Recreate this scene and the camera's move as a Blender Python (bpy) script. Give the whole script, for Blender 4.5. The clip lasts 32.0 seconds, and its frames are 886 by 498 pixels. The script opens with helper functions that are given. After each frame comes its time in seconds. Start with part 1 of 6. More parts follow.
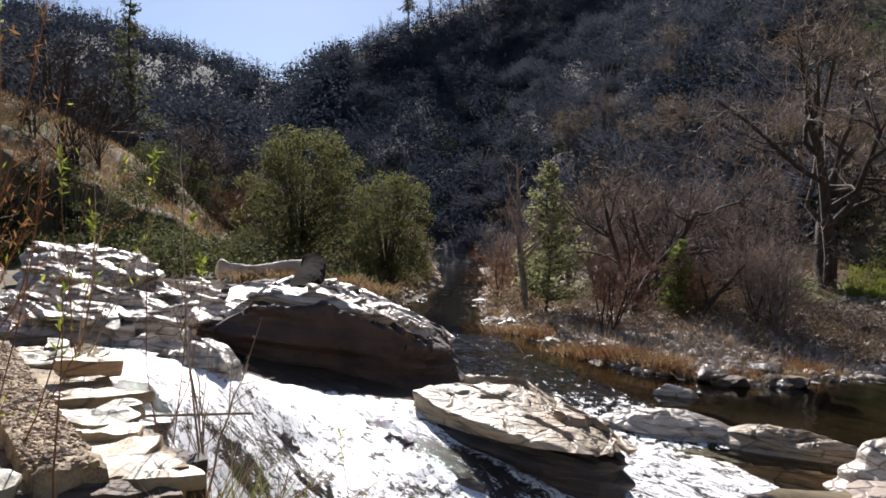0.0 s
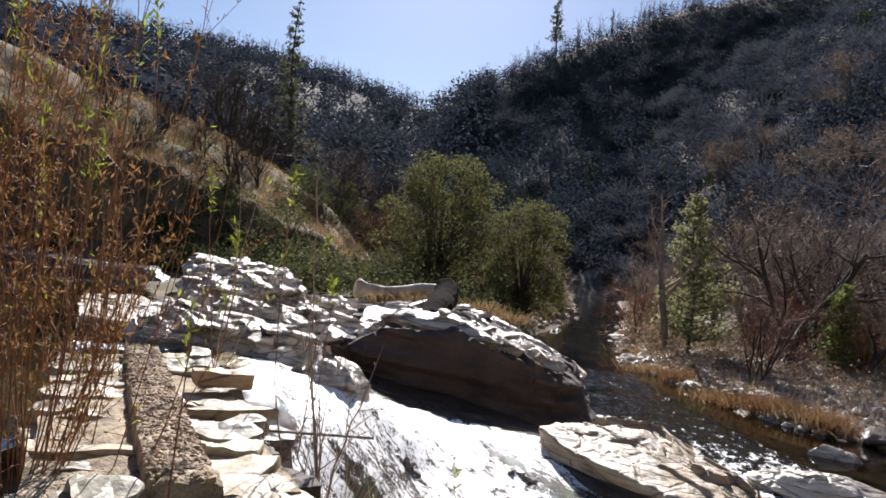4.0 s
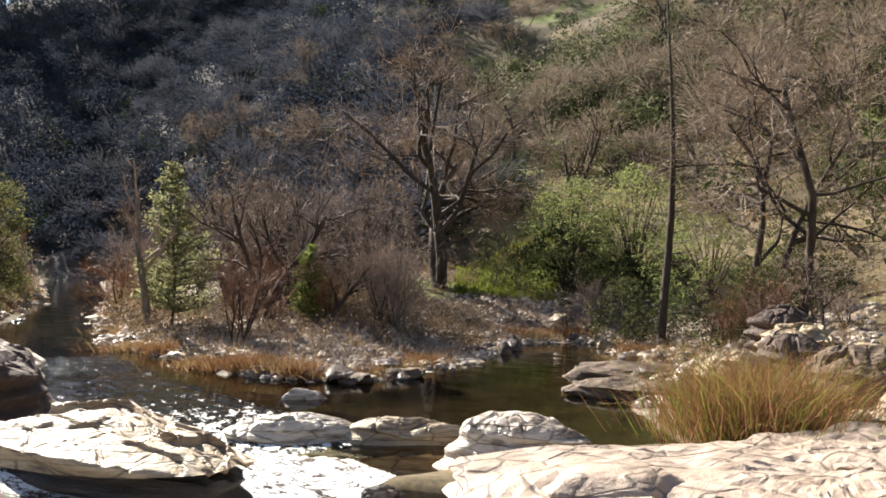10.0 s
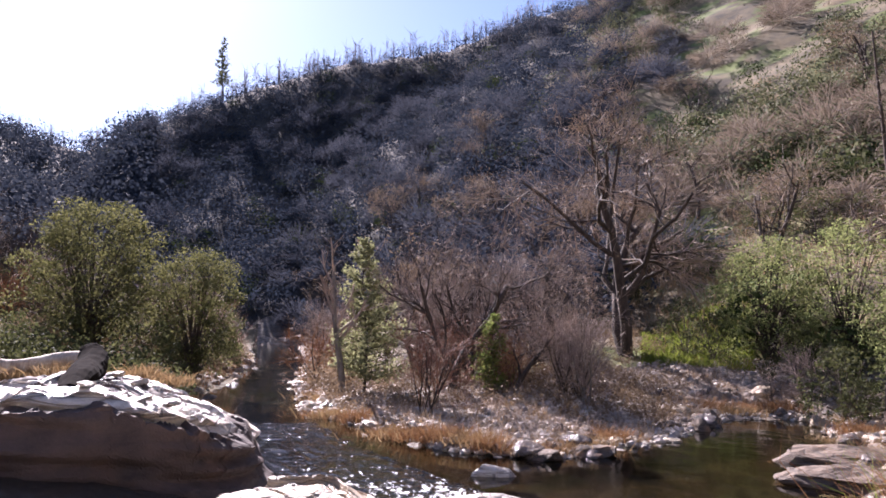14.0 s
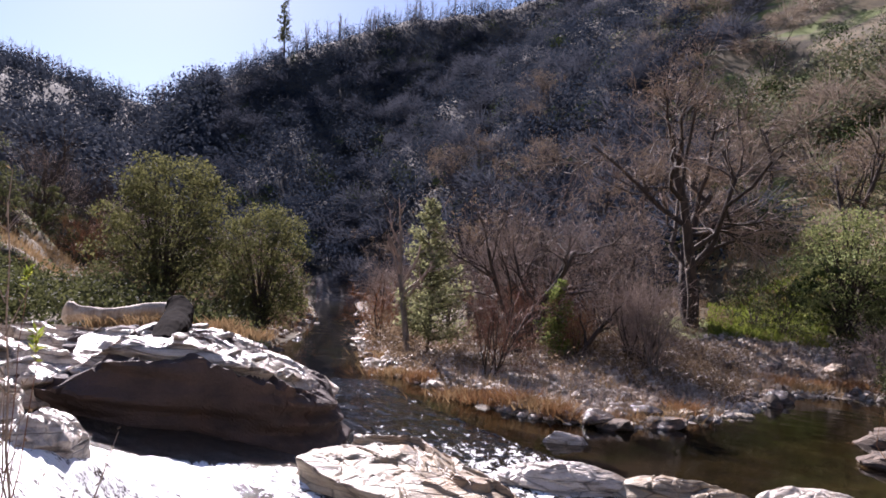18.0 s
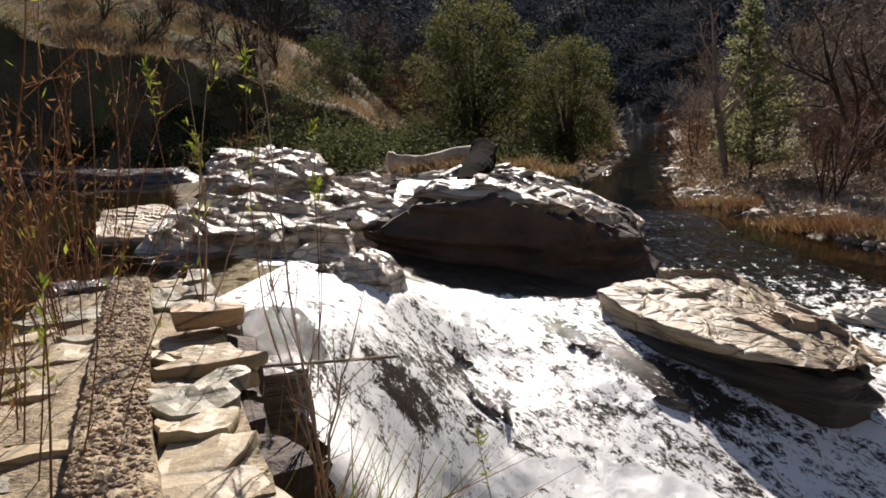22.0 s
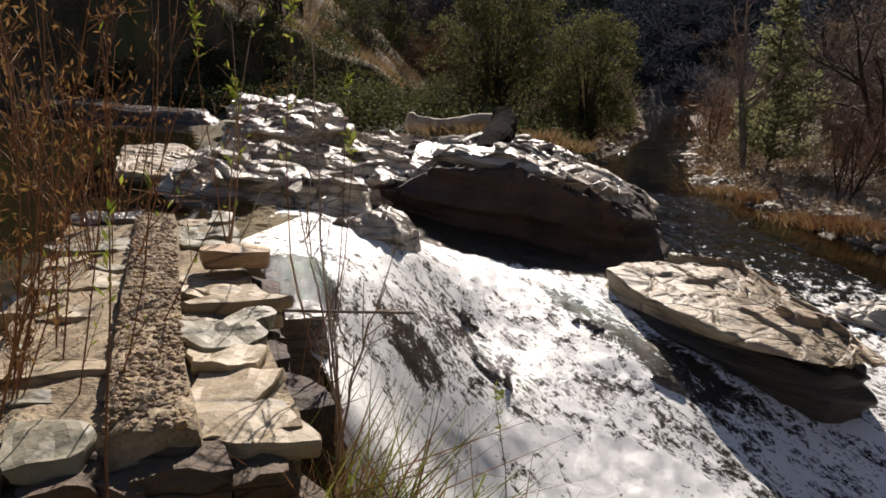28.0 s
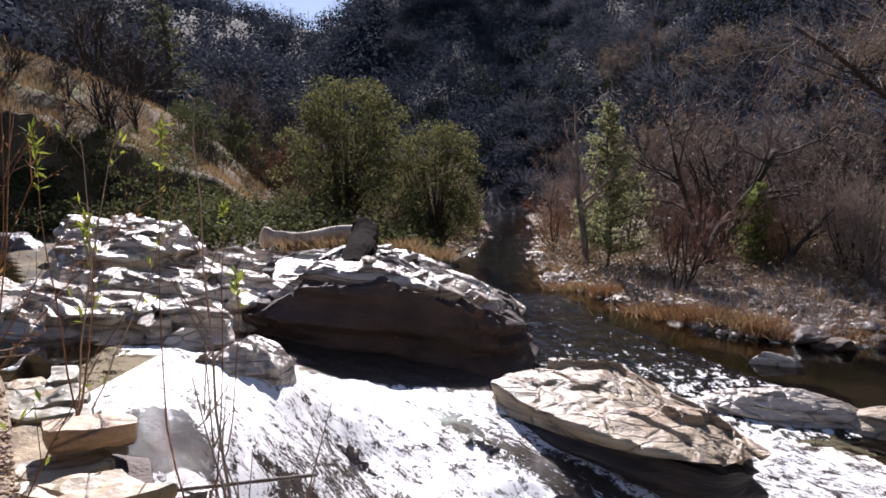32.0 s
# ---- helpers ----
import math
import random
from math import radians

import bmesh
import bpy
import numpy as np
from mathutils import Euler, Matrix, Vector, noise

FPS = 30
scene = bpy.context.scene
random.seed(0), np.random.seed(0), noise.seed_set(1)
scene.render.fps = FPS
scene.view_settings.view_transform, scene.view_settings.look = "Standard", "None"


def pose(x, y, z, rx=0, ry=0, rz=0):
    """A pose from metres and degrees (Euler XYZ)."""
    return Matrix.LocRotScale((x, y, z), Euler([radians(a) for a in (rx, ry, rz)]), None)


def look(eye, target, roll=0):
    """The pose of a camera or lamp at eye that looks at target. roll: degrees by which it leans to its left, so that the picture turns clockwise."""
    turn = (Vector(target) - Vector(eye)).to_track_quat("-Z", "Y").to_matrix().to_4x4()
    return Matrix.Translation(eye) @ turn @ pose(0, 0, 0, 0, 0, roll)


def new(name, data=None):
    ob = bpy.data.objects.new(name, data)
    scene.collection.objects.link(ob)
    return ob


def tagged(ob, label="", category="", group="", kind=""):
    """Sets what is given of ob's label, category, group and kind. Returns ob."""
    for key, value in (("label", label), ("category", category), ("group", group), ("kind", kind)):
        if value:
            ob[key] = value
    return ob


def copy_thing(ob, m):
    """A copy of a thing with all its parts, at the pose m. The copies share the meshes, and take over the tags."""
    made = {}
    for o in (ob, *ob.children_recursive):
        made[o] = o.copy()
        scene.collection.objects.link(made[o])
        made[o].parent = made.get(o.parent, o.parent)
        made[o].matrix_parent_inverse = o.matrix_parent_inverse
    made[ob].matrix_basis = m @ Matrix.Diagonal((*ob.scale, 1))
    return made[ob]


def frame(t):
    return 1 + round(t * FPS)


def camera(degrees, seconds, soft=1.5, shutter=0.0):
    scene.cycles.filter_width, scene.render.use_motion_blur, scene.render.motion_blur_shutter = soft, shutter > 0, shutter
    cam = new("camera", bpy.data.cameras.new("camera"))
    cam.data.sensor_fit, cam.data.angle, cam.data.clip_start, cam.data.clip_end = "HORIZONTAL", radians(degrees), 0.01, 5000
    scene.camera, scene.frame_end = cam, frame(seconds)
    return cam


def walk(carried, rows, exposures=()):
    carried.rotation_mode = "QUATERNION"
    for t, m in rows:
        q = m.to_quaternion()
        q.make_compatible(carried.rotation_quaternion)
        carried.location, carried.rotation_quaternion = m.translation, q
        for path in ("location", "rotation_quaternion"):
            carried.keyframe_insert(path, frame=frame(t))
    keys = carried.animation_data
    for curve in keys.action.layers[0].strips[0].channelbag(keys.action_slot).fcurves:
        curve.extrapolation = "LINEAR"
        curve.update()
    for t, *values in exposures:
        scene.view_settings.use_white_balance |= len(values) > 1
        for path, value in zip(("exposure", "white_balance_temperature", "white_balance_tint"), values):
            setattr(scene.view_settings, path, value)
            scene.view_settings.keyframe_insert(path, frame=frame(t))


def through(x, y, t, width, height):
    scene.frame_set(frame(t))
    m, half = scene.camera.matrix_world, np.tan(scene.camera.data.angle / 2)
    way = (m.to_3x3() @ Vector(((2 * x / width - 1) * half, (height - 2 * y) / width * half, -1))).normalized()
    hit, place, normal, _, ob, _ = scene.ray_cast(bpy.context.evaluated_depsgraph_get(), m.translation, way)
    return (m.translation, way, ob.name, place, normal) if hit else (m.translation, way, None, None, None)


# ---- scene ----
# camera
cam = camera(64.58, 32.0, soft=1.7)
PATH = [
    (0, pose(-0.253, -0.797, 1.258, 89.25, -2.86, -0.62)),
    (0.5, pose(-0.314, -0.738, 1.257, 89.30, -3.35, -3.91)),
    (1, pose(-0.389, -0.724, 1.283, 89.34, -4.03, -1.69)),
    (1.5, pose(-0.337, -0.681, 1.286, 88.64, -4.09, 4.29)),
    (2, pose(-0.201, -0.609, 1.282, 88.10, -3.59, 7.88)),
    (2.5, pose(-0.183, -0.615, 1.288, 88.88, -3.05, 9.28)),
    (3, pose(-0.173, -0.637, 1.294, 89.36, -4.31, 10.82)),
    (3.5, pose(-0.189, -0.627, 1.296, 90.18, -5.40, 10.89)),
    (5.5, pose(-0.284, -0.462, 1.277, 91.07, -6.00, 9.71)),
    (6, pose(-0.144, -0.649, 1.308, 91.59, -5.21, 5.30)),
    (6.5, pose(-0.067, -0.597, 1.255, 91.68, -4.35, -2.42)),
    (7, pose(0.121, -0.384, 1.132, 91.60, -3.39, -10.76)),
    (7.5, pose(0.137, -0.243, 1.100, 91.72, -2.73, -16.17)),
    (8, pose(0.173, -0.243, 1.093, 91.68, -2.17, -20.47)),
    (8.5, pose(0.258, -0.217, 1.079, 91.55, -1.77, -23.73)),
    (9, pose(0.296, -0.207, 1.082, 91.31, -1.86, -26.84)),
    (9.5, pose(0.299, -0.193, 1.084, 91.00, -1.71, -28.28)),
    (10, pose(0.295, -0.207, 1.098, 91.21, -1.64, -29.46)),
    (10.5, pose(0.274, -0.190, 1.129, 92.59, -1.98, -29.78)),
    (11, pose(0.244, -0.188, 1.130, 93.14, -2.64, -28.38)),
    (11.5, pose(0.229, -0.178, 1.153, 92.94, -3.27, -27.14)),
    (12, pose(0.243, -0.217, 1.198, 94.15, -3.13, -25.78)),
    (12.5, pose(0.242, -0.212, 1.221, 94.42, -2.42, -24.02)),
    (13, pose(0.198, -0.168, 1.341, 94.60, -2.10, -21.89)),
    (13.5, pose(0.141, -0.154, 1.375, 95.45, -1.86, -19.70)),
    (14, pose(0.058, -0.100, 1.414, 95.87, -1.24, -15.13)),
    (14.5, pose(-0.160, -0.058, 1.526, 95.70, -1.78, -9.82)),
    (16.5, pose(-0.418, -0.068, 1.544, 92.67, -4.17, -10.47)),
    (17, pose(-0.458, 0.051, 1.534, 92.88, -4.00, -12.66)),
    (17.5, pose(-0.529, 0.104, 1.535, 94.23, -3.82, -14.36)),
    (18, pose(-0.532, 0.196, 1.476, 92.50, -3.38, -10.96)),
    (18.5, pose(-0.404, 0.420, 1.352, 89.92, -1.87, -4.49)),
    (19, pose(-0.298, 0.554, 1.375, 85.31, -0.40, 1.62)),
    (19.5, pose(-0.272, 0.614, 1.368, 82.09, 1.51, 7.16)),
    (20, pose(-0.282, 0.629, 1.369, 81.62, 3.47, 11.84)),
    (20.5, pose(-0.227, 0.640, 1.379, 81.57, 4.35, 13.66)),
    (21, pose(-0.206, 0.643, 1.401, 80.99, 4.00, 14.33)),
    (21.5, pose(-0.192, 0.671, 1.429, 79.77, 2.99, 14.12)),
    (22, pose(-0.206, 0.690, 1.420, 78.85, 2.55, 13.83)),
    (22.5, pose(-0.196, 0.684, 1.435, 78.96, 2.20, 14.35)),
    (23, pose(-0.208, 0.688, 1.432, 78.18, 1.90, 14.26)),
    (23.5, pose(-0.163, 0.676, 1.436, 74.52, 1.54, 13.83)),
    (24, pose(-0.168, 0.713, 1.428, 70.90, 1.46, 13.78)),
    (24.5, pose(-0.147, 0.692, 1.428, 69.79, 1.20, 13.73)),
    (26.5, pose(-0.230, 0.631, 1.379, 72.84, -0.16, 15.14)),
    (27, pose(-0.277, 0.570, 1.425, 74.12, -1.68, 17.21)),
    (27.5, pose(-0.297, 0.541, 1.440, 74.90, -2.56, 16.98)),
    (28, pose(-0.292, 0.530, 1.431, 76.00, -2.44, 15.42)),
    (28.5, pose(-0.352, 0.547, 1.405, 76.73, -2.27, 14.40)),
    (29, pose(-0.348, 0.554, 1.405, 77.20, -1.38, 14.60)),
    (29.5, pose(-0.333, 0.547, 1.393, 78.04, -0.85, 15.21)),
    (30, pose(-0.351, 0.551, 1.368, 77.80, -1.30, 13.89)),
    (30.5, pose(-0.629, 0.568, 1.400, 78.88, -1.13, 9.68)),
    (31, pose(-0.730, 0.718, 1.394, 79.79, -1.52, 6.55)),
    (31.5, pose(-0.650, 0.953, 1.469, 83.18, -1.21, 5.95)),
    (32, pose(-0.789, 1.030, 1.539, 84.79, -0.73, 2.69)),
]
EXPOSURES = [(0, 1.15, 6000, 15), (3.5, 1.15, 6000, 15), (5.5, 1.3, 6000, 18), (7, 1.3, 6100, 14), (9, 1.65, 6400, 10), (10, 1.8, 6600, 11), (11.5, 1.85, 6500, 12), (12, 2.2, 6000, 27), (13, 2.2, 5900, 32), (14.5, 1.9, 5900, 31), (16.5, 1.6, 5900, 30), (18, 1.55, 5900, 28), (19, 1.4, 5900, 24), (19.8, 0.8, 6450, 14), (23, 0.68, 6550, 15), (24.5, 0.48, 6600, 15), (27, 0.42, 6600, 15), (30, 0.42, 6600, 15), (31.2, 0.5, 6200, 13), (32, 1.1, 5900, 22)]
walk(cam, PATH, EXPOSURES)

# sky and sun
SUN_AZ, SUN_EL = -12.0, 35.0
world = bpy.data.worlds.new("world")
scene.world = world
world.use_nodes = True
wn = world.node_tree.nodes
sky = wn.new("ShaderNodeTexSky")
sky.sky_type = "NISHITA"
sky.sun_disc = False
sky.dust_density = 0.35
sky.ozone_density = 2.0
sky.sun_elevation = radians(SUN_EL)
sky.sun_rotation = radians(SUN_AZ)
world.node_tree.links.new(sky.outputs[0], wn["Background"].inputs[0])
wn["Background"].inputs[1].default_value = 0.043
sun_data = bpy.data.lights.new("sun", "SUN")
sun_data.energy = 5.0
sun_data.angle = radians(0.53)
sun_data.color = (1.0, 0.93, 0.82)
sun = new("sun", sun_data)
sun_dir = Vector((math.sin(radians(SUN_AZ)) * math.cos(radians(SUN_EL)), math.cos(radians(SUN_AZ)) * math.cos(radians(SUN_EL)), math.sin(radians(SUN_EL))))
sun.matrix_world = look(tuple(sun_dir * 50), (0, 0, 0))


# ---- numeric helpers ----
def hash3(ix, iy, iz, seed):
    h = (ix.astype(np.int64) * 374761393 + iy.astype(np.int64) * 668265263 + iz.astype(np.int64) * 2147483647 + seed * 1274126177) & 0xFFFFFFFF
    h = ((h ^ (h >> 13)) * 1274126177) & 0xFFFFFFFF
    return ((h ^ (h >> 16)) & 0xFFFFFF) / float(0xFFFFFF)


def vnoise(P, seed=0):
    """Smooth value noise, 0 to 1, at the points P (n, 3)."""
    P = np.asarray(P, float)
    i = np.floor(P).astype(np.int64)
    f = P - i
    f = f * f * (3 - 2 * f)
    out = 0.0
    for dx in (0, 1):
        for dy in (0, 1):
            for dz in (0, 1):
                w = (f[:, 0] if dx else 1 - f[:, 0]) * (f[:, 1] if dy else 1 - f[:, 1]) * (f[:, 2] if dz else 1 - f[:, 2])
                out = out + w * hash3(i[:, 0] + dx, i[:, 1] + dy, i[:, 2] + dz, seed)
    return out


def fbm(P, octaves=4, seed=0):
    """Fractal noise, about -1 to 1."""
    P = np.asarray(P, float)
    out, amp, tot = 0.0, 1.0, 0.0
    for o in range(octaves):
        out = out + amp * (vnoise(P * 2.03 ** o + 17.3 * o, seed + o) * 2 - 1)
        tot += amp
        amp *= 0.5
    return out / tot * 1.6


def smooth(a, b, x):
    s = np.clip((x - a) / (b - a), 0, 1)
    return s * s * (3 - 2 * s)


def poly_distance(x, y, poly):
    """Signed distance to a polygon in plan, negative inside."""
    x, y = np.asarray(x, float), np.asarray(y, float)
    best = np.full(x.shape, 1e9)
    inside = np.zeros(x.shape, bool)
    n = len(poly)
    for k in range(n):
        ax, ay = poly[k]
        bx, by = poly[(k + 1) % n]
        ex, ey = bx - ax, by - ay
        s = np.clip(((x - ax) * ex + (y - ay) * ey) / (ex * ex + ey * ey), 0, 1)
        best = np.minimum(best, np.hypot(x - ax - s * ex, y - ay - s * ey))
        cross = (ay > y) != (by > y)
        xi = ax + (y - ay) / (ey if abs(ey) > 1e-9 else 1e-9) * ex
        inside ^= cross & (x < xi)
    return np.where(inside, -best, best)


def cells(x, y, seed):
    """Irregular blocks in plan: for each place its block's number (0 to 1), a second number, and how far its joint is."""
    i, j = np.floor(x).astype(np.int64), np.floor(y).astype(np.int64)
    d1, d2 = np.full(x.shape, 9.0), np.full(x.shape, 9.0)
    h1, h2 = np.zeros(x.shape), np.zeros(x.shape)
    for a in (-1, 0, 1):
        for b in (-1, 0, 1):
            u, v = hash3(i + a, j + b, 0 * i, seed), hash3(i + a, j + b, 0 * i + 1, seed)
            d = np.hypot(i + a + 0.1 + 0.8 * u - x, j + b + 0.1 + 0.8 * v - y)
            near = d < d1
            d2 = np.where(near, d1, np.minimum(d2, d))
            h1 = np.where(near, hash3(i + a, j + b, 0 * i + 2, seed), h1)
            h2 = np.where(near, hash3(i + a, j + b, 0 * i + 3, seed), h2)
            d1 = np.where(near, d, d1)
    return h1, h2, d2 - d1


# ---- mesh helpers ----
def raw_mesh(name, V, F, mat, flat=False):
    """A mesh of quads or triangles from arrays."""
    V, F = np.asarray(V, np.float32), np.asarray(F, np.int32)
    me = bpy.data.meshes.new(name)
    me.vertices.add(len(V))
    me.vertices.foreach_set("co", V.ravel())
    k = F.shape[1]
    me.loops.add(F.size)
    me.loops.foreach_set("vertex_index", F.ravel())
    me.polygons.add(len(F))
    me.polygons.foreach_set("loop_start", np.arange(0, F.size, k, dtype=np.int32))
    me.polygons.foreach_set("loop_total", np.full(len(F), k, np.int32))
    me.polygons.foreach_set("use_smooth", np.full(len(F), not flat, bool))
    me.update(calc_edges=True)
    if mat:
        me.materials.append(mat)
    return me


def put(name, me, parent=None, label=""):
    ob = new(name, me)
    if parent is not None:
        ob.parent = parent
    if label:
        ob["label"] = label
    return ob


def base(name, x, y, z, label, category, group="", kind=""):
    e = new(name)
    e.location = (x, y, z)
    return tagged(e, label, category, group, kind)


def grid_faces(nu, nv, wrap=False):
    a = np.arange(nu * nv).reshape(nu, nv)
    if wrap:
        b = np.roll(a, -1, axis=1)
        return np.stack([a[:-1].ravel(), b[:-1].ravel(), b[1:].ravel(), a[1:].ravel()], 1)
    return np.stack([a[:-1, :-1].ravel(), a[:-1, 1:].ravel(), a[1:, 1:].ravel(), a[1:, :-1].ravel()], 1)


def tube(points, radii, sides):
    """Vertices and quads of a bent tapered tube."""
    P, R = np.asarray(points, float), np.asarray(radii, float)
    d = np.gradient(P, axis=0)
    d /= np.linalg.norm(d, axis=1)[:, None] + 1e-9
    ref = np.array([0.31, 0.17, 0.93]) if abs(d[0][2]) < 0.9 else np.array([0.95, 0.2, 0.1])
    u = np.cross(d, ref)
    u /= np.linalg.norm(u, axis=1)[:, None] + 1e-9
    w = np.cross(d, u)
    a = np.arange(sides) * 2 * np.pi / sides
    V = P[:, None] + R[:, None, None] * (u[:, None] * np.cos(a)[None, :, None] + w[:, None] * np.sin(a)[None, :, None])
    return V.reshape(-1, 3), grid_faces(len(P), sides, True)


class Heap:
    """Gathers quads from many pieces."""

    def __init__(self):
        self.V, self.F, self.n = [], [], 0

    def add(self, V, F):
        self.V.append(V)
        self.F.append(F + self.n)
        self.n += len(V)

    def mesh(self, name, mat, flat=False):
        if not self.V:
            self.add(np.zeros((4, 3)), np.array([[0, 1, 2, 3]]))
        return raw_mesh(name, np.concatenate(self.V), np.concatenate(self.F), mat, flat)


def leaf_quads(C, rng, length, width, up=0.0, lean=None):
    """Small pointed leaf quads at the places C, each bent along its rib."""
    n = len(C)
    d = rng.normal(size=(n, 3))
    d[:, 2] += up
    if lean is not None:
        d += lean
    d /= np.linalg.norm(d, axis=1)[:, None]
    s = np.cross(d, rng.normal(size=(n, 3)))
    s /= np.linalg.norm(s, axis=1)[:, None] + 1e-9
    L = (length * rng.uniform(0.6, 1.3, n))[:, None]
    W = (width * rng.uniform(0.6, 1.3, n))[:, None]
    V = np.stack([C, C + d * L * 0.45 + s * W * 0.5, C + d * L, C + d * L * 0.5 - s * W * 0.5], 1)
    return V.reshape(-1, 3), np.arange(4 * n).reshape(n, 4)


# ---- materials ----
def material(name, color, color2, scale=4.0, rough=0.8, bump=0.3, fine=30.0, spots=None, vary=0.0, spec=0.3, stretch=None):
    """A surface mixed of two colours by noise at two scales, with relief; spots: a third colour in patches; vary: change from piece to piece."""
    m = bpy.data.materials.new(name)
    m.use_nodes = True
    nt = m.node_tree
    N, L = nt.nodes, nt.links
    b = N["Principled BSDF"]
    tc = N.new("ShaderNodeTexCoord")
    src = tc.outputs["Object"]
    if stretch:
        mp = N.new("ShaderNodeMapping")
        mp.inputs["Scale"].default_value = stretch
        L.new(src, mp.inputs[0])
        src = mp.outputs[0]
    n1, n2 = N.new("ShaderNodeTexNoise"), N.new("ShaderNodeTexNoise")
    n1.inputs["Scale"].default_value, n2.inputs["Scale"].default_value = scale, fine
    n1.inputs["Detail"].default_value, n2.inputs["Detail"].default_value = 5, 3
    for n in (n1, n2):
        L.new(src, n.inputs["Vector"])
    add = N.new("ShaderNodeMath")
    add.operation = "MULTIPLY_ADD"
    L.new(n2.outputs[0], add.inputs[0])
    add.inputs[1].default_value = 0.55
    L.new(n1.outputs[0], add.inputs[2])
    ramp = N.new("ShaderNodeValToRGB")
    ramp.color_ramp.elements[0].position, ramp.color_ramp.elements[1].position = 0.58, 0.95
    ramp.color_ramp.elements[0].color, ramp.color_ramp.elements[1].color = (*color2, 1), (*color, 1)
    L.new(add.outputs[0], ramp.inputs[0])
    out = ramp.outputs[0]
    if spots:
        n3 = N.new("ShaderNodeTexNoise")
        n3.inputs["Scale"].default_value, n3.inputs["Detail"].default_value = scale * 0.37, 6
        L.new(src, n3.inputs["Vector"])
        r3 = N.new("ShaderNodeValToRGB")
        r3.color_ramp.elements[0].position, r3.color_ramp.elements[1].position = 0.54, 0.64
        L.new(n3.outputs[0], r3.inputs[0])
        mx = N.new("ShaderNodeMixRGB")
        L.new(r3.outputs[0], mx.inputs[0])
        L.new(out, mx.inputs[1])
        mx.inputs[2].default_value = (*spots, 1)
        out = mx.outputs[0]
    if vary:
        geo = N.new("ShaderNodeNewGeometry")
        info = N.new("ShaderNodeObjectInfo")
        sm = N.new("ShaderNodeMath")
        sm.operation = "ADD"
        L.new(geo.outputs["Random Per Island"], sm.inputs[0])
        L.new(info.outputs["Random"], sm.inputs[1])
        hs = N.new("ShaderNodeHueSaturation")
        for key, k in (("Value", vary), ("Saturation", vary * 0.6), ("Hue", vary * 0.05)):
            r = N.new("ShaderNodeMapRange")
            r.inputs["From Max"].default_value = 2.0
            mid = 0.5 if key == "Hue" else 1.0
            r.inputs["To Min"].default_value, r.inputs["To Max"].default_value = mid - k, mid + k
            L.new(sm.outputs[0], r.inputs["Value"])
            L.new(r.outputs[0], hs.inputs[key])
        L.new(out, hs.inputs["Color"])
        out = hs.outputs[0]
    L.new(out, b.inputs["Base Color"])
    b.inputs["Roughness"].default_value = rough
    b.inputs["Specular IOR Level"].default_value = spec
    if bump:
        bp = N.new("ShaderNodeBump")
        bp.inputs["Strength"].default_value = min(1.0, bump)
        bp.inputs["Distance"].default_value = 0.03
        L.new(add.outputs[0], bp.inputs["Height"])
        L.new(bp.outputs[0], b.inputs["Normal"])
    return m


def leaf_material(name, color, color2, through=0.35, rough=0.75):
    """Leaves: varied from leaf to leaf, letting some light through."""
    m = bpy.data.materials.new(name)
    m.use_nodes = True
    N, L = m.node_tree.nodes, m.node_tree.links
    b = N["Principled BSDF"]
    geo = N.new("ShaderNodeNewGeometry")
    mx = N.new("ShaderNodeMixRGB")
    mx.inputs[1].default_value, mx.inputs[2].default_value = (*color, 1), (*color2, 1)
    L.new(geo.outputs["Random Per Island"], mx.inputs[0])
    L.new(mx.outputs[0], b.inputs["Base Color"])
    b.inputs["Roughness"].default_value = rough
    b.inputs["Specular IOR Level"].default_value = 0.12
    tr = N.new("ShaderNodeBsdfTranslucent")
    L.new(mx.outputs[0], tr.inputs[0])
    mix = N.new("ShaderNodeMixShader")
    mix.inputs[0].default_value = through
    L.new(b.outputs[0], mix.inputs[1])
    L.new(tr.outputs[0], mix.inputs[2])
    L.new(mix.outputs[0], N["Material Output"].inputs[0])
    return m


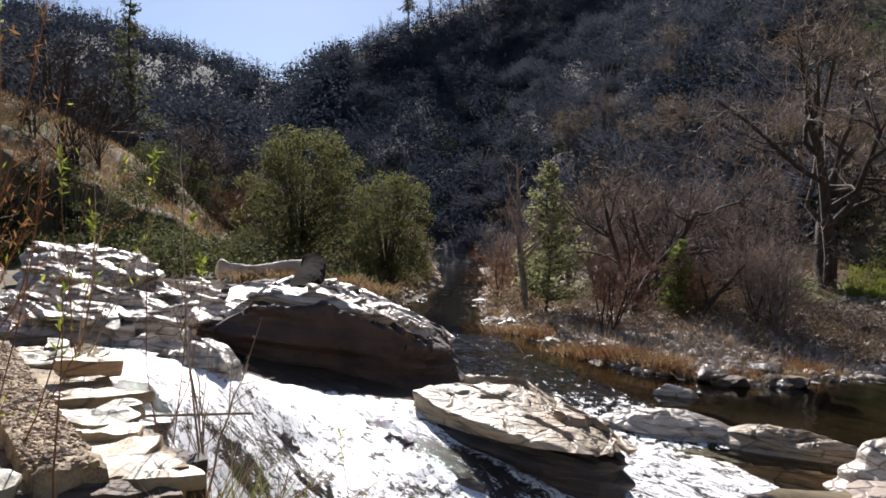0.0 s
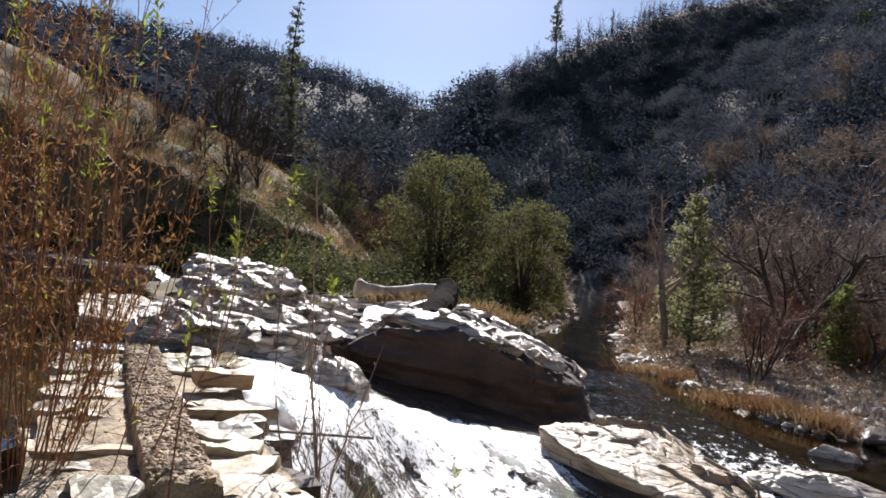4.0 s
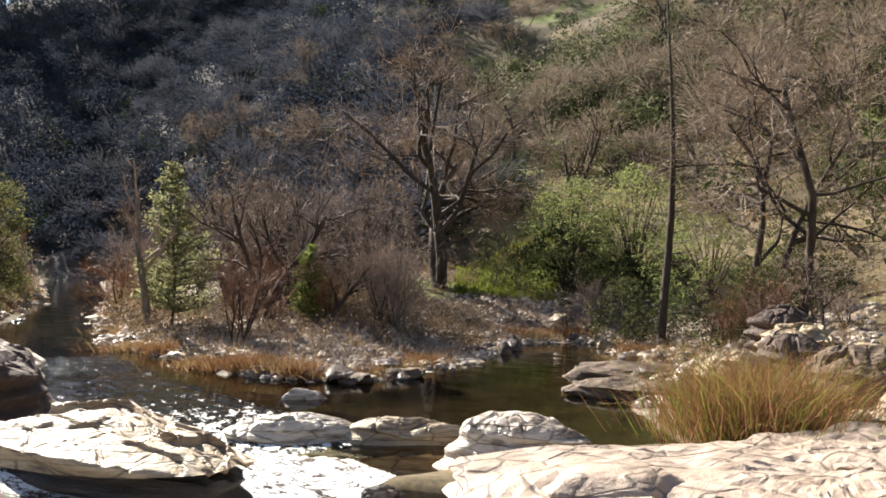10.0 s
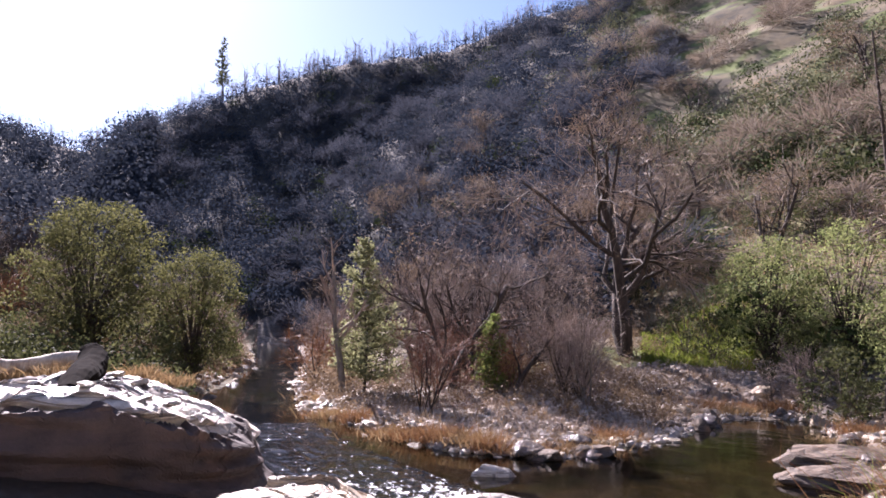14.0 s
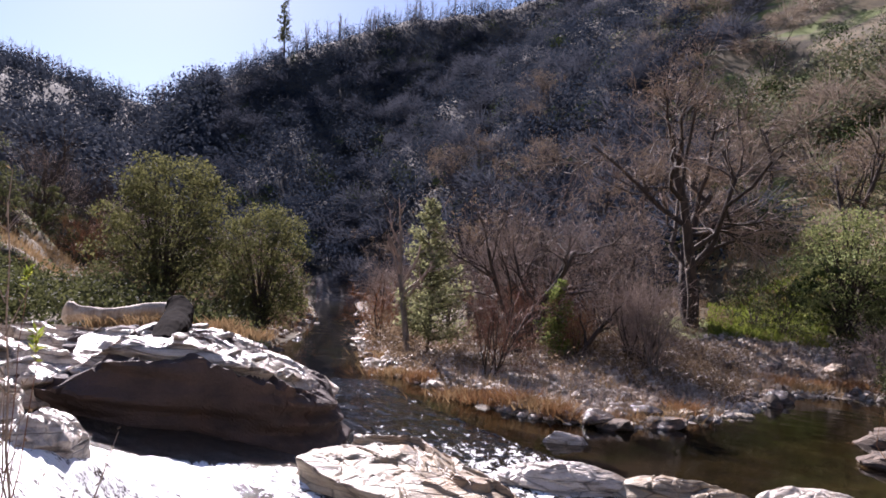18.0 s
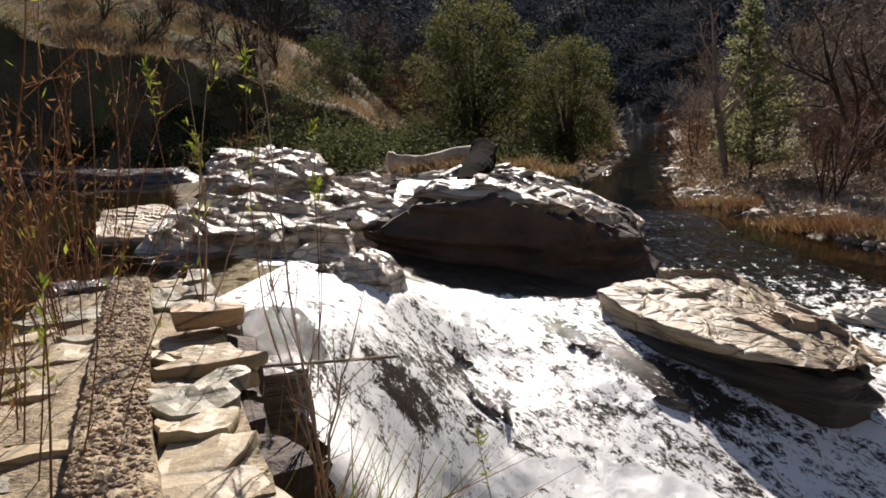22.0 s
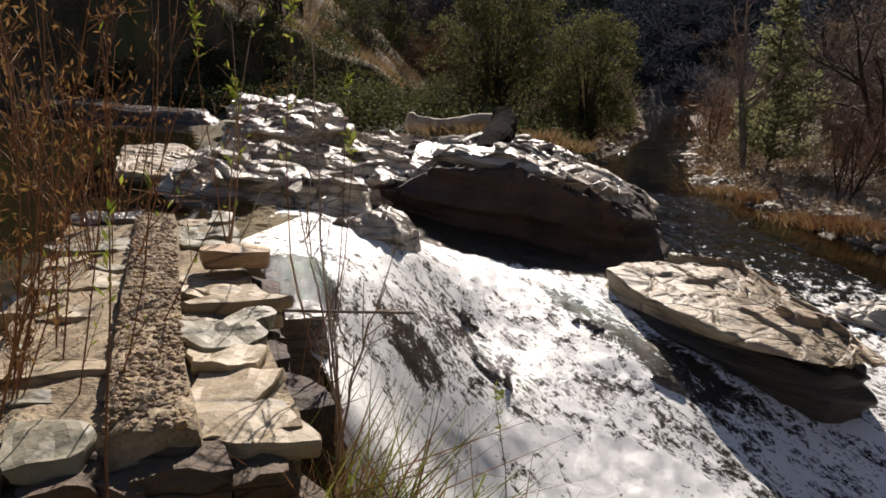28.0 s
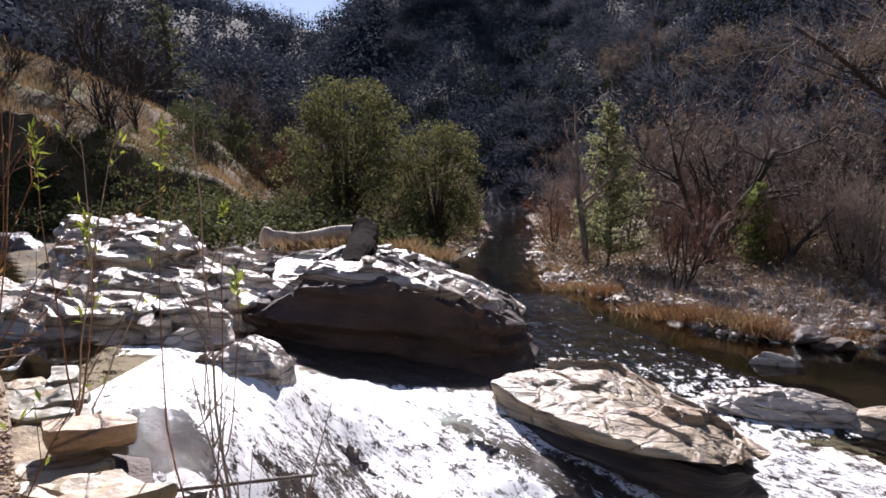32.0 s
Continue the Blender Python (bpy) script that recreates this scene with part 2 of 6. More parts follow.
def rock_material(name, pale, mid, dark, tilt=(0.3, 0.2, 1.0), rough=0.5, bump=0.9, rust=(0.30, 0.17, 0.09), layers=9.0, deep=0.06, low=0.30, high=0.62, cracks=0.9, crack=0.85):
    """Layered river rock: thin bedding lines, stains, rust."""
    m = bpy.data.materials.new(name)
    m.use_nodes = True
    N, L = m.node_tree.nodes, m.node_tree.links
    b = N["Principled BSDF"]
    tc = N.new("ShaderNodeTexCoord")
    mp = N.new("ShaderNodeMapping")
    mp.inputs["Rotation"].default_value = (tilt[0], tilt[1], 0.4)
    mp.inputs["Scale"].default_value = (1.0, 1.6, layers)
    L.new(tc.outputs["Object"], mp.inputs[0])
    bed = N.new("ShaderNodeTexNoise")
    bed.inputs["Scale"].default_value, bed.inputs["Detail"].default_value, bed.inputs["Roughness"].default_value = 1.3, 8, 0.62
    L.new(mp.outputs[0], bed.inputs["Vector"])
    big = N.new("ShaderNodeTexNoise")
    big.inputs["Scale"].default_value, big.inputs["Detail"].default_value = 0.9, 6
    L.new(tc.outputs["Object"], big.inputs["Vector"])
    fine = N.new("ShaderNodeTexNoise")
    fine.inputs["Scale"].default_value, fine.inputs["Detail"].default_value = 34, 4
    L.new(tc.outputs["Object"], fine.inputs["Vector"])
    ramp = N.new("ShaderNodeValToRGB")
    e = ramp.color_ramp.elements
    e[0].position, e[0].color = low, (*dark, 1)
    e[1].position, e[1].color = high, (*pale, 1)
    k = e.new((low + high) / 2)
    k.color = (*mid, 1)
    L.new(bed.outputs[0], ramp.inputs[0])
    r2 = N.new("ShaderNodeValToRGB")
    r2.color_ramp.elements[0].position, r2.color_ramp.elements[1].position = 0.55, 0.72
    L.new(big.outputs[0], r2.inputs[0])
    mx = N.new("ShaderNodeMixRGB")
    L.new(r2.outputs[0], mx.inputs[0])
    L.new(ramp.outputs[0], mx.inputs[1])
    mx.inputs[2].default_value = (*rust, 1)
    warp = N.new("ShaderNodeMixRGB")
    warp.blend_type = "ADD"
    warp.inputs[0].default_value = 0.35
    L.new(mp.outputs[0], warp.inputs[1])
    L.new(big.outputs["Color"], warp.inputs[2])
    cell = N.new("ShaderNodeTexVoronoi")
    cell.feature = "DISTANCE_TO_EDGE"
    cell.inputs["Scale"].default_value = cracks
    L.new(warp.outputs[0], cell.inputs["Vector"])
    gap = N.new("ShaderNodeMapRange")
    gap.inputs["From Max"].default_value = 0.05
    gap.inputs["To Min"].default_value = 0.30
    L.new(cell.outputs["Distance"], gap.inputs["Value"])
    cut = N.new("ShaderNodeMixRGB")
    cut.blend_type = "MULTIPLY"
    cut.inputs[0].default_value = crack
    L.new(mx.outputs[0], cut.inputs[1])
    L.new(gap.outputs[0], cut.inputs[2])
    mx = cut
    g = N.new("ShaderNodeMixRGB")
    g.blend_type = "OVERLAY"
    g.inputs[0].default_value = 0.28
    L.new(mx.outputs[0], g.inputs[1])
    L.new(fine.outputs[0], g.inputs[2])
    L.new(g.outputs[0], b.inputs["Base Color"])
    b.inputs["Roughness"].default_value = rough
    add = N.new("ShaderNodeMath")
    add.operation = "MULTIPLY_ADD"
    L.new(fine.outputs[0], add.inputs[0])
    add.inputs[1].default_value = 0.25
    L.new(bed.outputs[0], add.inputs[2])
    sunk = N.new("ShaderNodeMath")
    sunk.operation = "MULTIPLY_ADD"
    L.new(gap.outputs[0], sunk.inputs[0])
    sunk.inputs[1].default_value = 0.4 * crack
    L.new(add.outputs[0], sunk.inputs[2])
    bp = N.new("ShaderNodeBump")
    bp.inputs["Strength"].default_value, bp.inputs["Distance"].default_value = bump, deep
    L.new(sunk.outputs[0], bp.inputs["Height"])
    L.new(bp.outputs[0], b.inputs["Normal"])
    return m


def water_material(name, color, ripple, size, rough=0.03, stretch=(1, 1, 1), clear=1.0, deep=0.05, glints=None):
    """Clear dark water with ripples."""
    m = bpy.data.materials.new(name)
    m.use_nodes = True
    N, L = m.node_tree.nodes, m.node_tree.links
    b = N["Principled BSDF"]
    b.inputs["Base Color"].default_value = (*color, 1)
    b.inputs["Roughness"].default_value = rough
    b.inputs["IOR"].default_value = 1.33
    b.inputs["Transmission Weight"].default_value = clear
    tc = N.new("ShaderNodeTexCoord")
    mp = N.new("ShaderNodeMapping")
    mp.inputs["Scale"].default_value = stretch
    L.new(tc.outputs["Object"], mp.inputs[0])
    n1, n2 = N.new("ShaderNodeTexNoise"), N.new("ShaderNodeTexNoise")
    n1.inputs["Scale"].default_value, n1.inputs["Detail"].default_value = size, 4
    n2.inputs["Scale"].default_value, n2.inputs["Detail"].default_value = 0.25, 3
    L.new(mp.outputs[0], n1.inputs["Vector"])
    L.new(tc.outputs["Object"], n2.inputs["Vector"])
    mul = N.new("ShaderNodeMath")
    mul.operation = "MULTIPLY"
    L.new(n1.outputs[0], mul.inputs[0])
    L.new(n2.outputs[0], mul.inputs[1])
    bp = N.new("ShaderNodeBump")
    bp.inputs["Strength"].default_value, bp.inputs["Distance"].default_value = ripple, deep
    L.new(mul.outputs[0], bp.inputs["Height"])
    L.new(bp.outputs[0], b.inputs["Normal"])
    if glints:
        # sun glints and broken water round the outlet's mouth, painted as white spots
        foam = N.new("ShaderNodeBsdfPrincipled")
        foam.inputs["Base Color"].default_value = (0.9, 0.9, 0.88, 1)
        foam.inputs["Roughness"].default_value = 0.3
        n3 = N.new("ShaderNodeTexNoise")
        n3.inputs["Scale"].default_value, n3.inputs["Detail"].default_value, n3.inputs["Roughness"].default_value = 3.2, 8, 0.75
        mp3 = N.new("ShaderNodeMapping")
        mp3.inputs["Rotation"].default_value = (0, 0, radians(-18))
        mp3.inputs["Scale"].default_value = (1.7, 0.9, 1)
        L.new(tc.outputs["Object"], mp3.inputs[0])
        L.new(mp3.outputs[0], n3.inputs["Vector"])
        far = N.new("ShaderNodeVectorMath")
        far.operation = "DISTANCE"
        L.new(tc.outputs["Object"], far.inputs[0])
        far.inputs[1].default_value = glints
        near = N.new("ShaderNodeMapRange")
        near.inputs["From Min"].default_value, near.inputs["From Max"].default_value = 0.5, 6.0
        near.inputs["To Min"].default_value, near.inputs["To Max"].default_value = 0.13, -0.05
        L.new(far.outputs["Value"], near.inputs["Value"])
        tot = N.new("ShaderNodeMath")
        L.new(n3.outputs[0], tot.inputs[0])
        L.new(near.outputs[0], tot.inputs[1])
        r = N.new("ShaderNodeValToRGB")
        r.color_ramp.elements[0].position, r.color_ramp.elements[1].position = 0.58, 0.63
        L.new(tot.outputs[0], r.inputs[0])
        mix = N.new("ShaderNodeMixShader")
        L.new(r.outputs[0], mix.inputs[0])
        L.new(b.outputs[0], mix.inputs[1])
        L.new(foam.outputs[0], mix.inputs[2])
        L.new(bp.outputs[0], foam.inputs["Normal"])
        L.new(mix.outputs[0], N["Material Output"].inputs[0])
    return m


def foam_material(name):
    """White water over dark wet rock: the share of foam is the mesh's own "foam" value, broken up by lace drawn out along the flow."""
    m = bpy.data.materials.new(name)
    m.use_nodes = True
    N, L = m.node_tree.nodes, m.node_tree.links
    b = N["Principled BSDF"]
    b.inputs["Base Color"].default_value = (0.050, 0.038, 0.028, 1)
    b.inputs["Roughness"].default_value = 0.10
    b.inputs["IOR"].default_value = 1.33
    tc = N.new("ShaderNodeTexCoord")
    turn, mp = N.new("ShaderNodeMapping"), N.new("ShaderNodeMapping")
    turn.inputs["Rotation"].default_value = (0, 0, radians(34))
    mp.inputs["Scale"].default_value = (1.0, 1.6, 1.3)
    L.new(tc.outputs["Object"], turn.inputs[0])
    L.new(turn.outputs[0], mp.inputs[0])
    n1, n2, n3 = (N.new("ShaderNodeTexNoise") for _ in range(3))
    for n, sc, det, ro in ((n1, 2.4, 9, 0.72), (n2, 15.0, 8, 0.75), (n3, 6.5, 7, 0.68)):
        n.inputs["Scale"].default_value, n.inputs["Detail"].default_value, n.inputs["Roughness"].default_value = sc, det, ro
    n1.inputs["Distortion"].default_value = 1.1
    n2.inputs["Distortion"].default_value = 0.8
    L.new(mp.outputs[0], n1.inputs["Vector"])
    L.new(mp.outputs[0], n2.inputs["Vector"])
    L.new(tc.outputs["Object"], n3.inputs["Vector"])

    def calc(op, x, y):
        q = N.new("ShaderNodeMath")
        q.operation = op
        for i, v in enumerate((x, y)):
            if isinstance(v, float):
                q.inputs[i].default_value = v
            else:
                L.new(v, q.inputs[i])
        return q.outputs[0]

    share = N.new("ShaderNodeAttribute")
    share.attribute_name = "foam"
    lace = calc("ADD", calc("MULTIPLY", n1.outputs[0], 0.55), calc("MULTIPLY", n2.outputs[0], 0.45))
    level = calc("ADD", lace, calc("MULTIPLY", calc("SUBTRACT", share.outputs["Fac"], 0.5), 0.5))
    r = N.new("ShaderNodeValToRGB")
    r.color_ramp.elements[0].position, r.color_ramp.elements[1].position = 0.475, 0.515
    L.new(level, r.inputs[0])
    foam = N.new("ShaderNodeBsdfPrincipled")
    foam.inputs["Base Color"].default_value = (0.97, 0.97, 0.96, 1)
    foam.inputs["Roughness"].default_value = 0.35
    glow = N.new("ShaderNodeBsdfTranslucent")
    glow.inputs[0].default_value = (0.9, 0.9, 0.88, 1)
    spray, mix = N.new("ShaderNodeMixShader"), N.new("ShaderNodeMixShader")
    spray.inputs[0].default_value = 0.06
    L.new(foam.outputs[0], spray.inputs[1])
    L.new(glow.outputs[0], spray.inputs[2])
    L.new(r.outputs[0], mix.inputs[0])
    L.new(b.outputs[0], mix.inputs[1])
    L.new(spray.outputs[0], mix.inputs[2])
    L.new(mix.outputs[0], N["Material Output"].inputs[0])
    bp = N.new("ShaderNodeBump")
    bp.inputs["Strength"].default_value, bp.inputs["Distance"].default_value = 0.6, 0.022
    L.new(calc("ADD", calc("MULTIPLY", n3.outputs[0], 0.8), n2.outputs[0]), bp.inputs["Height"])
    for q in (b, foam, glow):
        L.new(bp.outputs[0], q.inputs["Normal"])
    return m


M_ROCK = rock_material("pale_rock", (0.67, 0.60, 0.51), (0.52, 0.45, 0.37), (0.19, 0.148, 0.11), rough=0.30, deep=0.08, low=0.38, high=0.60, layers=6.0)
M_ROCK_TAN = rock_material("tan_rock", (0.46, 0.37, 0.25), (0.34, 0.26, 0.165), (0.09, 0.065, 0.045), rust=(0.38, 0.24, 0.13))
# brown rock, darkened to hold the big rock's front shade
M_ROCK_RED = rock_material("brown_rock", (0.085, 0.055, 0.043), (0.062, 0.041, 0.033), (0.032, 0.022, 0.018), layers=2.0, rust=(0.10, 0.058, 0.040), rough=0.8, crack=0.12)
# wet rock taken near black for the shade under the boulder
M_ROCK_SHADE = rock_material("black_wet_rock", (0.045, 0.036, 0.030), (0.028, 0.022, 0.018), (0.012, 0.010, 0.009), rough=0.4, rust=(0.05, 0.03, 0.02), crack=0.3)
M_ROCK_DARK = rock_material("dark_wet_rock", (0.17, 0.14, 0.12), (0.10, 0.08, 0.07), (0.04, 0.032, 0.028), rough=0.25)
M_ROCK_BROWN = rock_material("brown_broken_rock", (0.15, 0.105, 0.072), (0.10, 0.070, 0.047), (0.05, 0.035, 0.025), rough=0.8)
M_ROCK_SHELF = rock_material("pinkish_shelf_rock", (0.45, 0.365, 0.295), (0.37, 0.295, 0.235), (0.17, 0.13, 0.10), rough=0.45, rust=(0.40, 0.29, 0.21), layers=5.0)
M_COBBLE = material("cobble", (0.42, 0.365, 0.32), (0.16, 0.135, 0.115), 5, 0.7, 0.3, 40, vary=0.45)
M_SLAB = rock_material("slate_slab", (0.44, 0.35, 0.225), (0.33, 0.26, 0.16), (0.10, 0.075, 0.048), rust=(0.36, 0.24, 0.13), rough=0.6, bump=0.7, deep=0.025, layers=5.0, low=0.22, high=0.60)
M_AGGREGATE = material("aggregate", (0.46, 0.345, 0.215), (0.22, 0.155, 0.09), 5, 0.8, 0.3, 40, vary=0.4)
M_MORTAR = material("rubble_mortar", (0.42, 0.34, 0.23), (0.15, 0.115, 0.075), 9, 0.9, 0.8, 50)
M_BARK = material("bark", (0.085, 0.064, 0.05), (0.032, 0.025, 0.02), 6, 0.9, 0.8, 40, stretch=(1, 1, 0.25))
# black for the log's dark stub and for its shadow on the rock
M_STUB_SHADOW = material("dark_rotten_wood", (0.012, 0.009, 0.007), (0.005, 0.004, 0.004), 6, 1.0, 0, 40, spec=0.02)
M_BARK_GREY = material("grey_bark", (0.27, 0.235, 0.20), (0.11, 0.09, 0.075), 5, 0.9, 0.6, 40, stretch=(1, 1, 0.3))
M_TWIG = material("twigs", (0.40, 0.315, 0.26), (0.22, 0.165, 0.13), 2, 0.85, 0, 20, vary=0.3)
M_TWIG_RED = material("reddish_twigs", (0.30, 0.15, 0.08), (0.15, 0.07, 0.04), 3, 0.7, 0, 20, vary=0.3)
M_LOG = material("bleached_log", (0.52, 0.45, 0.36), (0.25, 0.19, 0.14), 3, 0.8, 0.7, 22, stretch=(1, 1, 0.2))
M_LEAF_WILLOW = leaf_material("willow_leaf", (0.10, 0.15, 0.02), (0.30, 0.32, 0.05), 0.5)
M_LEAF_WILLOW_DRY = leaf_material("dry_willow_leaf", (0.14, 0.07, 0.03), (0.29, 0.17, 0.065), 0.4)
M_LEAF_OAK = leaf_material("evergreen_leaf", (0.10, 0.125, 0.045), (0.29, 0.31, 0.12), 0.5)
M_LEAF_LIVE_OAK = leaf_material("live_oak_leaf", (0.035, 0.042, 0.016), (0.105, 0.11, 0.045), 0.4)
M_LEAF_EVERGREEN = leaf_material("evergreen_oak_leaf", (0.055, 0.060, 0.022), (0.17, 0.165, 0.065), 0.45)
M_LEAF_ALDER = leaf_material("light_green_leaf", (0.12, 0.145, 0.05), (0.30, 0.33, 0.13), 0.55)
M_LEAF_PINE = leaf_material("pine_needle", (0.11, 0.15, 0.035), (0.27, 0.31, 0.09), 0.45)
M_LEAF_GREYPINE = leaf_material("grey_pine_needle", (0.12, 0.13, 0.06), (0.32, 0.32, 0.16), 0.5)
M_LEAF_BRUSH = leaf_material("brush_leaf", (0.07, 0.08, 0.04), (0.17, 0.17, 0.095), 0.3)
M_LEAF_BROWN = leaf_material("dry_oak_leaf", (0.13, 0.09, 0.055), (0.26, 0.19, 0.12), 0.3)
M_BRUSH_PALE = leaf_material("pale_dead_twig", (0.24, 0.185, 0.15), (0.44, 0.36, 0.30), 0.2)
M_GRASS_DRY = leaf_material("dry_grass", (0.21, 0.135, 0.065), (0.36, 0.255, 0.135), 0.3)
M_GRASS_RUST = leaf_material("rusty_sedge", (0.17, 0.085, 0.04), (0.28, 0.16, 0.075), 0.3)
M_GRASS_REED = leaf_material("reed_stem", (0.16, 0.072, 0.036), (0.31, 0.175, 0.085), 0.3)
M_GRASS_GREEN = leaf_material("green_grass", (0.12, 0.16, 0.02), (0.25, 0.28, 0.06), 0.4)
M_WATER = water_material("pool_water", (0.02, 0.017, 0.007), 0.35, 2.2)
M_RIPPLE = water_material("rippled_water", (0.008, 0.008, 0.005), 1.0, 4.0, rough=0.03, deep=0.16, glints=(3.0, 12.6, -2.4))
M_WATER_LEFT = water_material("still_water", (0.07, 0.055, 0.03), 0.15, 1.5)
M_FOAM = foam_material("white_water")
# distance haze and blue hillside shade are mixed into these three crown colours
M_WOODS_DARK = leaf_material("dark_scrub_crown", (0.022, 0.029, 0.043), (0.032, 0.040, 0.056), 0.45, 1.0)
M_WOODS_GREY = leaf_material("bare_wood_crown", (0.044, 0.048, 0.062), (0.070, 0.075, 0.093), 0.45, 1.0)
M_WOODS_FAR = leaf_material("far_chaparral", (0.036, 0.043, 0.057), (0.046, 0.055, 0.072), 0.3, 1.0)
M_WOODS_BROWN = leaf_material("brown_bare_crown", (0.17, 0.135, 0.10), (0.26, 0.21, 0.165), 0.3, 1.0)
M_WOODS_GREEN = leaf_material("green_wood_crown", (0.03, 0.042, 0.014), (0.055, 0.075, 0.025), 0.3, 1.0)


# ---- the land ----
POOL_Z, LEFT_Z = -2.4, -0.45
POOL = [(2.6, 10.2), (9.5, 10.3), (11.5, 9.8), (12.7, 12.6), (18, 18), (22.5, 24.5), (19.5, 25.5), (13.8, 21), (8.3, 18.5), (5.6, 20.3), (3.8, 25.5), (2.2, 30), (2.8, 44), (4.6, 62), (6, 100),
        (0, 100), (0.6, 62), (-0.5, 44), (-2.2, 35), (-0.6, 26), (-0.6, 18), (-1.6, 14), (-0.6, 10.5)]
LEFT = [(-4.6, 8.6), (-4.4, 6.2), (-4.3, 4), (-5, 1.5), (-9, -1), (-18, 1), (-28, 14), (-28, 23), (-18, 24.5), (-12.5, 18), (-8.5, 12.5), (-6.5, 10)]
CHUTE = [(-5, 9), (-4, 6), (-2.2, 5.2), (-1.2, 4.2), (0, 3.9), (3, 5.2), (6, 8.5), (4, 11), (-0.3, 11.5), (-4, 12.6), (-5.2, 11)]
AZ = [-180, -90, -60, -45, -27, -20, -13, -10, -5, 0, 5, 15, 22, 40, 65, 110, 180]
EL = [14, 14, 14, 14, 14.3, 13.2, 11.7, 13.3, 15.8, 18.0, 20.0, 21.7, 24.2, 27, 27, 20, 14]
RIDGE = [120, 160, 380, 400, 420, 420, 400, 270, 250, 240, 240, 230, 220, 200, 170, 120, 120]
FOOT = [25, 30, 60, 70, 80, 110, 125, 120, 112, 108, 98, 66, 52, 42, 34, 25, 25]


def land_z(x, y):
    x, y = np.asarray(x, float), np.asarray(y, float)
    P = np.stack([x, y, np.zeros_like(x)], -1).reshape(-1, 3)
    r = np.hypot(x, y)
    az = np.degrees(np.arctan2(x, y))
    right = smooth(-3, 6, x - 0.03 * y)
    z = -0.55 + 0.02 * np.clip(y - 20, 0, 60) + 0 * x
    dp = poly_distance(x, y, POOL)
    bar = POOL_Z + 0.06 + 0.06 * np.clip(dp, 0, 3) + np.interp(az, [3, 12, 20, 28, 36, 60, 75], [0.06, 0.09, 0.14, 0.21, 0.25, 0.34, 0.25]) * np.clip(dp - 2.5, 0, 12)
    z = z * (1 - right) + bar * right
    near = smooth(2.5, 1.5, y + 0.12 * np.abs(x + 0.5) + 0.32 * np.clip(x - 0.8, 0, 40))
    z = np.where(y < 8, np.clip(z, -2.9, np.where(x > 3, -1.9 + 5 * smooth(6.6, 8, y) + 5 * smooth(14.5, 17, x), 9)) * (1 - near) + -0.02 * near, z)
    # spur on the left bank
    spur_el = np.interp(az, [-90, -60, -45, -31, -26.3, -21, -17, -14], [12, 12.5, 11.5, 8.1, 5.4, 2.4, -1, -4])
    spur = 1.5 + np.clip(r, 0, 50) * np.tan(np.radians(spur_el)) + (0.6 * fbm(P * 0.11, 4, 17) + 0.3 * fbm(P * 0.4, 3, 18)).reshape(x.shape)
    rs = r + (3.2 * fbm(P * 0.10, 3, 3) + 1.4 * fbm(P * 0.45, 3, 19)).reshape(x.shape)
    up = (0.60 * smooth(30.5, 34.5, rs) + 0.40 * np.clip((rs - 33.5) / 17, 0, 1)) * smooth(-13.0, -20.0, az) * (az > -120)
    z = z + np.clip(spur - z, 0, None) * up
    # the hills
    el, r1, r0 = np.interp(az, AZ, EL), np.interp(az, AZ, RIDGE), np.interp(az, AZ, FOOT)
    zr = 1.5 + r1 * np.tan(np.radians(el))
    s = np.clip((r - r0) / (r1 - r0), 0, 1)
    hill = np.where(r > r1, zr - 0.35 * (r - r1), zr * (0.78 * s + 0.22 * s * s) )
    hill = hill * (r > r0)
    hill = hill + (4.5 * fbm(P * 0.021, 4, 9) + 1.2 * fbm(P * 0.11, 3, 4)).reshape(x.shape) * smooth(0, 0.12, s) * (1 - 0.85 * smooth(0.8, 1.0, s))
    z = np.where(r > r0, np.maximum(z, 0) * 0 + z * (1 - smooth(0, 0.25, s)) + hill * smooth(0, 0.02, s) + 0, z)
    z = z + (0.10 * fbm(P * 0.9, 4, 5) + 0.22 * fbm(P * 0.23, 3, 6)).reshape(x.shape) * smooth(2, 9, r)
    # water bodies
    bank = np.where(dp > 0, POOL_Z - 0.02 + dp * (0.28 + 0.1 * np.sin(x * 1.3)), POOL_Z - 0.12 - 0.45 * np.clip(-dp, 0, 2.2))
    z = np.minimum(z, bank + 0.004 * np.clip(dp, 0, 60) ** 3)
    dl = poly_distance(x, y, LEFT)
    z = np.minimum(z, np.where(dl < 4, np.where(dl > 0, LEFT_Z - 0.05 + 0.5 * dl, LEFT_Z - 0.1 - 0.4 * np.clip(-dl, 0, 2)), 1e6))
    dc = poly_distance(x, y, CHUTE)
    z = np.where(dc < 0, np.minimum(z, -3.5), np.minimum(z, np.where(dc < 1.6, -3.5 + 2.6 * dc, 1e6)))
    return z


n = 380
u = np.linspace(-1, 1, n)
gx, gy = 3 + 9.4 * np.sinh(5 * u), 17 + 9.4 * np.sinh(5 * u)
X, Y = np.meshgrid(gx, gy, indexing="ij")
Z = land_z(X, Y)
M_GROUND = material("hillside_soil", (0.17, 0.13, 0.068), (0.055, 0.045, 0.028), 0.35, 0.95, 0.6, 7.0, spots=(0.12, 0.15, 0.035))
ground = put("ground", raw_mesh("ground", np.stack([X, Y, Z], -1).reshape(-1, 3), grid_faces(n, n)[:, ::-1], M_GROUND))
